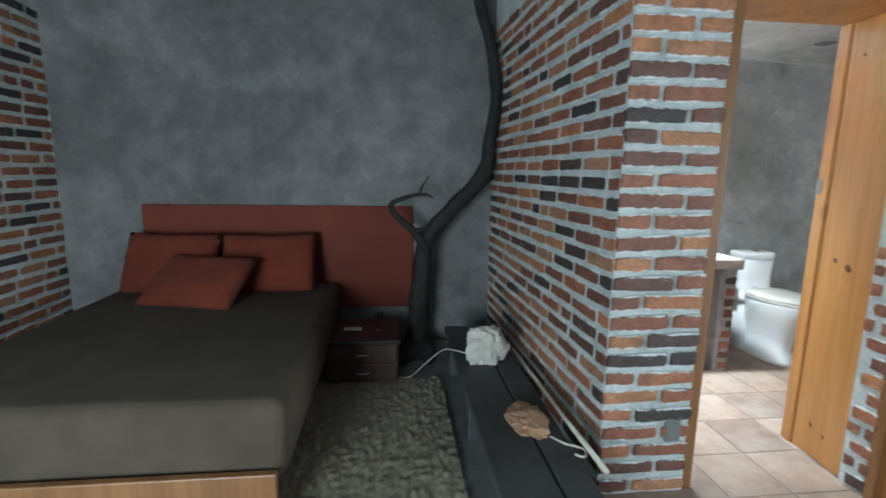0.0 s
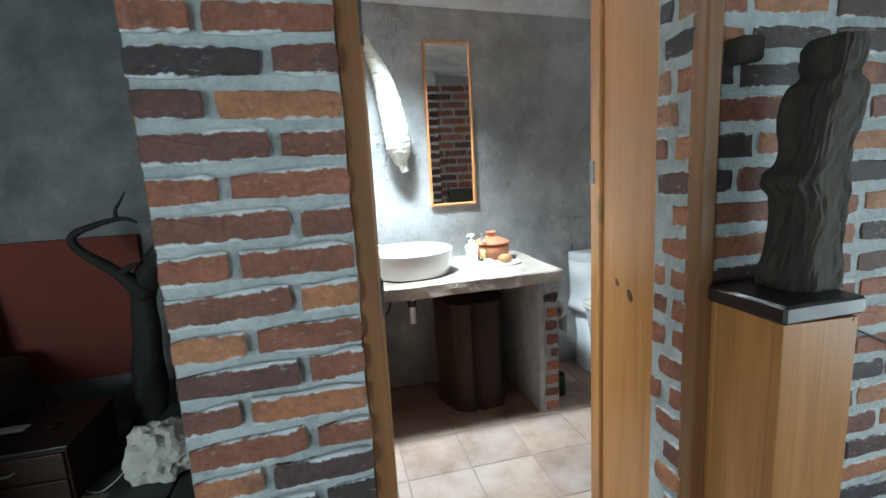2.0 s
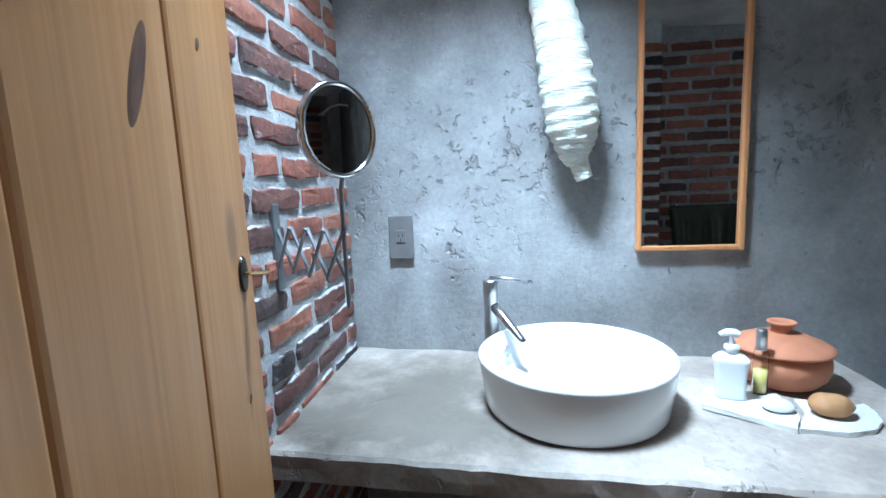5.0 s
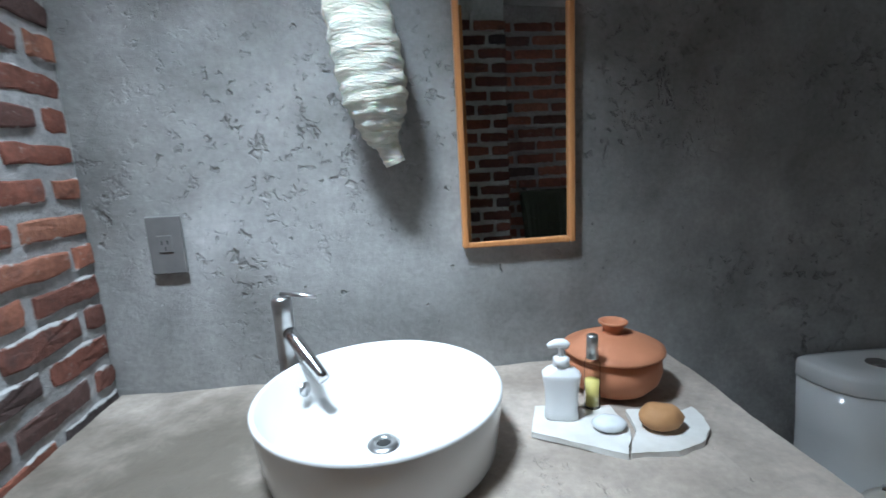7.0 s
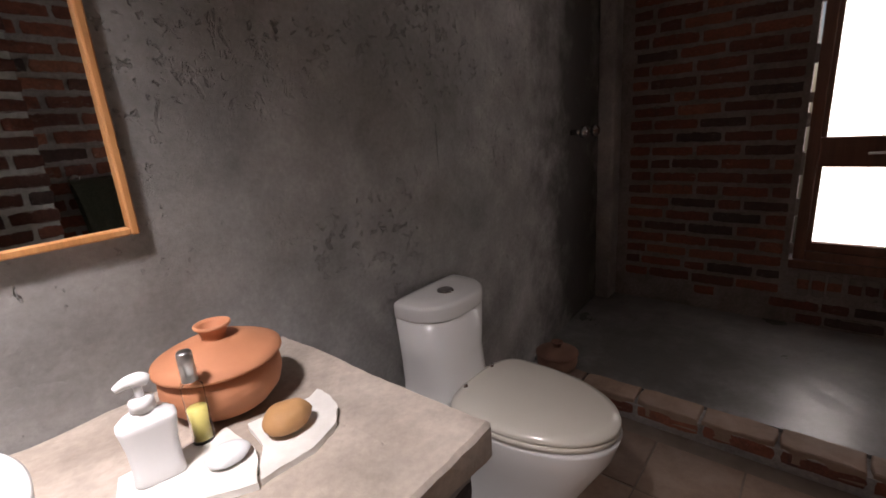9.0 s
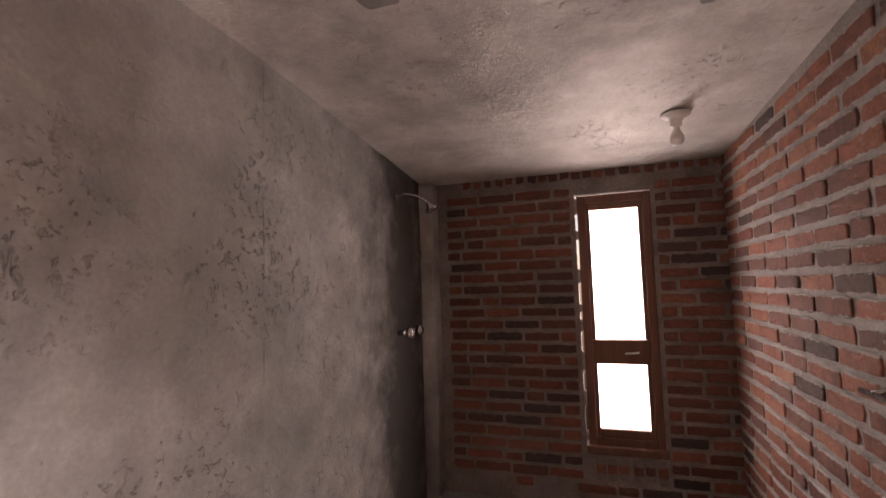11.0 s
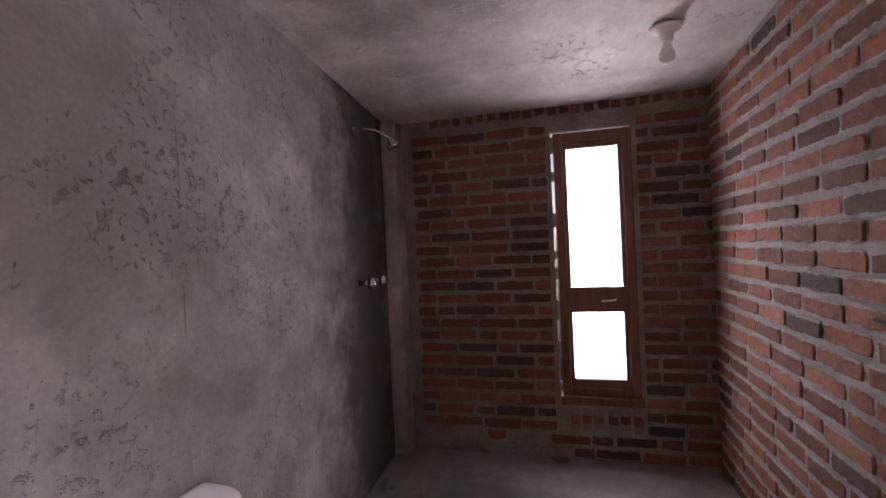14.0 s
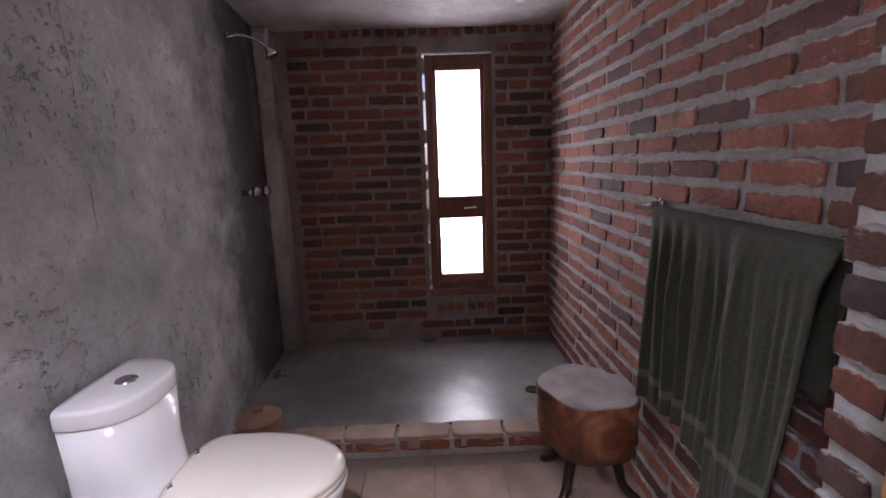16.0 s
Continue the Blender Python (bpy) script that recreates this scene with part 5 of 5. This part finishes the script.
def brick_mesh(length, height, depth, seed):
    """A worn brick: a ragged outline, a rounded arris and an uneven face."""
    r = random.Random(seed)
    nx = max(3, round(length / 0.045))
    edge = [(-length / 2 + length * i / nx, -height / 2) for i in range(nx + 1)]
    edge += [(length / 2 + 0.001, 0.0)]
    edge += [(length / 2 - length * i / nx, height / 2) for i in range(nx + 1)]
    edge += [(-length / 2 - 0.001, 0.0)]
    lean = [r.uniform(-0.004, 0.004) for _ in range(4)]
    ring = []
    for x, z in edge:
        corner = abs(x) > length * 0.49 and abs(z) > height * 0.4
        ring.append((x * (0.985 if corner else 1.0) + r.uniform(-0.004, 0.004),
                     z * (0.91 if corner else 1.0) + lean[(1 if x > 0 else 0) + (2 if z > 0 else 0)] + r.uniform(-0.0048, 0.0048)))
    bm = bmesh.new()
    rows = []
    for y, inset in ((-depth, 0.0), (-0.004, 0.0), (0.0, 0.0045)):
        rows.append([bm.verts.new((x - math.copysign(min(inset, abs(x)), x), y + (r.uniform(-0.0022, 0.0018) if y == 0 else 0.0),
                                   z - math.copysign(min(inset, abs(z)), z))) for x, z in ring])
    n = len(ring)
    for a, b in zip(rows, rows[1:]):
        for i in range(n):
            bm.faces.new((a[i], a[(i + 1) % n], b[(i + 1) % n], b[i]))
    mid = bm.verts.new((r.uniform(-0.02, 0.02) * length * 4, 0.0012, 0))
    for i in range(n):
        bm.faces.new((rows[2][i], rows[2][(i + 1) % n], mid))
    bmesh.ops.recalc_face_normals(bm, faces=bm.faces)
    data = bpy.data.meshes.new("brick")
    bm.to_mesh(data)
    bm.free()
    return data


def brick_set(material, length, height, depth=0.05):
    made = []
    for i in range(6):
        data = brick_mesh(length, height, depth, i * 7 + int(length * 1000))
        data.materials.append(material)
        made.append(data)
    return made


def put_brick(parent, data, m):
    ob = bpy.data.objects.new("brick", data)
    scene.collection.objects.link(ob)
    ob.parent = parent
    ob.matrix_local = m


def lay(parent, p0, p1, z0, z1, course, length, joint, material, holes=(), proud=0.005, local=True, shift=0.0, bond=0.5, bare=None):
    """Courses of single bricks on a wall's face."""
    m, run = wall_frame(p0, p1)
    if local:
        m = Matrix.Identity(4)
    height = course - joint
    long_ones, short_ones = brick_set(material, length, height), brick_set(material, length * 0.47, height)
    count = int((z1 - z0) / course)
    for j in range(count):
        z = z0 + (j + 0.5) * course
        spans = [(0.004, run - 0.004)]
        for h in holes:
            if h[1] - 0.01 < z < h[3] + 0.01:
                spans = [s for a, b in spans for s in ((a, min(b, h[0])), (max(a, h[2]), b)) if s[1] - s[0] > 0.03]
        for a, b in spans:
            x = a - rng.uniform(0, 0.03) - (bond * (length + joint) if (j + round(shift)) % 2 else 0.0)
            while x < b - 0.02:
                short = rng.random() < 0.09
                ln = length * 0.47 if short else length * rng.uniform(0.93, 1.03)
                s, e = max(x, a), min(x + ln, b)
                if e - s > 0.035 and not (bare and bare((s + e) / 2, z)):
                    base = short_ones if e - s < length * 0.7 else long_ones
                    ref = length * 0.47 if base is short_ones else length
                    mat = (Matrix.Translation(((s + e) / 2, proud + rng.uniform(-0.003, 0.004), z + rng.uniform(-0.003, 0.003)))
                           @ Matrix.Rotation(rng.uniform(-0.012, 0.012), 4, "Y") @ Matrix.Diagonal(((e - s) / ref, 1, rng.uniform(0.92, 1.07), 1)))
                    put_brick(parent, base[rng.randrange(6)], m @ mat)
                x += ln + joint * rng.uniform(0.75, 1.3)


def lay_pier(parent, p0, p1, z0, z1, course, joint, material, proud=0.005):
    """A narrow face with one header and one stretcher a course, turn about."""
    m, run = wall_frame(p0, p1)
    height = course - joint
    made = brick_set(material, 0.24, height, 0.06)
    for j in range(int((z1 - z0) / course)):
        z = z0 + (j + 0.5) * course
        cut = rng.uniform(0.30, 0.38) if j % 2 else rng.uniform(0.60, 0.68)
        for s, e in ((0.0, run * cut - joint / 2), (run * cut + joint / 2, run)):
            mat = Matrix.Translation(((s + e) / 2, proud + rng.uniform(-0.003, 0.005), z + rng.uniform(-0.003, 0.003))) @ Matrix.Rotation(rng.uniform(-0.02, 0.02), 4, "Y") @ Matrix.Diagonal(((e - s) / 0.24, 1, rng.uniform(0.92, 1.07), 1))
            put_brick(parent, made[rng.randrange(6)], m @ mat)


def soldier(parent, p0, p1, z, height, material):
    """A row of brick ends on edge."""
    m, run = wall_frame(p0, p1)
    made = brick_set(material, 0.055, height)
    x = 0.03
    while x < run - 0.04:
        put_brick(parent, made[rng.randrange(6)], m @ Matrix.Translation((x, 0.007, z + rng.uniform(-0.006, 0.006))) @ Matrix.Diagonal((rng.uniform(0.8, 1.05), 1, rng.uniform(0.85, 1.08), 1)))
        x += rng.uniform(0.066, 0.084)


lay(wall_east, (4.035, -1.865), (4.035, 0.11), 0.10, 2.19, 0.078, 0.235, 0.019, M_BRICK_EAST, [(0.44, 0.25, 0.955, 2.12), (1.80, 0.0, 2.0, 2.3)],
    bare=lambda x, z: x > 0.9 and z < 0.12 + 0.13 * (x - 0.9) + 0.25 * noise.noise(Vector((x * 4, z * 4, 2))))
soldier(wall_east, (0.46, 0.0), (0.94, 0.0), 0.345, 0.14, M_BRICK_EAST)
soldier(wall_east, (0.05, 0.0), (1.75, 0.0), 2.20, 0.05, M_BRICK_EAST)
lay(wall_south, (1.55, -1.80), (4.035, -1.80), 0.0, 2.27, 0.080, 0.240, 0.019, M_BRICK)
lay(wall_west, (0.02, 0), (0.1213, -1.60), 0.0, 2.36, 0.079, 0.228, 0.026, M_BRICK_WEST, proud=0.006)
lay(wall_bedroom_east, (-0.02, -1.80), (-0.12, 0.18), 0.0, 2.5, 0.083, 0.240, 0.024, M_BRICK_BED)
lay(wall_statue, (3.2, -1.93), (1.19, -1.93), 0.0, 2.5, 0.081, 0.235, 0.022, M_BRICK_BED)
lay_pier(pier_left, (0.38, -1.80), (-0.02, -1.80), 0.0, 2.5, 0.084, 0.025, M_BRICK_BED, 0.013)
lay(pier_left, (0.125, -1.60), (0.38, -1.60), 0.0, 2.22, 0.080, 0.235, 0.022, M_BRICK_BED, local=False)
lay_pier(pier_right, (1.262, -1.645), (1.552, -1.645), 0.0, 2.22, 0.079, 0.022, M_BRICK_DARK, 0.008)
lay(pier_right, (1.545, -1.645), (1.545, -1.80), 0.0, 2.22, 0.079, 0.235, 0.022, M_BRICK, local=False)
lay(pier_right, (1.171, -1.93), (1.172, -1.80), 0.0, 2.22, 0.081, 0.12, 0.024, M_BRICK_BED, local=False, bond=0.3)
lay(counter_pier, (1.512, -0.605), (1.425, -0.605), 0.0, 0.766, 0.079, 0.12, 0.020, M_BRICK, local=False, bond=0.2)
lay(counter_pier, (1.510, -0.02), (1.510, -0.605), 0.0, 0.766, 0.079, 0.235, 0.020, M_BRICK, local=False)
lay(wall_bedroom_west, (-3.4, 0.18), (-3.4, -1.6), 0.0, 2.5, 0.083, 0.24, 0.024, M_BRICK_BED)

# curb bricks
made = brick_set(M_TILE, 0.245, 0.118, 0.06)
y = -1.79
while y < 0.0:
    e = min(y + 0.245, 0.05)
    put_brick(curb, made[rng.randrange(6)], Matrix.Translation((2.872, (y + e) / 2, 0.105 + rng.uniform(-0.002, 0.003))) @ Matrix.Rotation(radians(90), 4, "Z") @ Matrix.Rotation(radians(90), 4, "X") @ Matrix.Diagonal(((e - y) / 0.245, 1, 1, 1)))
    y += 0.257

front = brick_set(M_BRICK, 0.235, 0.058, 0.05)
y = -1.79
while y < 0.0:
    e = min(y + 0.235, 0.05)
    put_brick(curb, front[rng.randrange(6)], Matrix.Translation((2.812, (y + e) / 2, 0.058)) @ Matrix.Rotation(radians(90), 4, "Z") @ Matrix.Diagonal(((e - y) / 0.235, 1, 1, 1)))
    y += 0.257

# floor tiles
tiles = []
for i in range(5):
    bm = box(-0.1525, -0.1525, -0.02, 0.1525, 0.1525, 0.0, 0.003, 1)
    r = random.Random(i)
    for v in bm.verts:
        v.co += Vector((r.uniform(-1, 1) * 0.002, r.uniform(-1, 1) * 0.002, r.uniform(-1, 0) * 0.0015))
    data = bpy.data.meshes.new("tile")
    bm.to_mesh(data)
    bm.free()
    data.materials.append(M_TILE)
    tiles.append(data)
for i in range(13):
    for j in range(11):
        x, y = 0.10 + 0.31 * i, -0.17 - 0.31 * j
        if (x > 2.8 and y > -1.8) or (x > 2.0 and y < -1.75):
            continue
        ob = bpy.data.objects.new("tile", tiles[rng.randrange(5)])
        scene.collection.objects.link(ob)
        ob.parent = floor
        ob.matrix_local = Matrix.Translation((x, y, rng.uniform(-0.001, 0.001))) @ Matrix.Rotation(rng.uniform(-0.006, 0.006), 4, "Z")
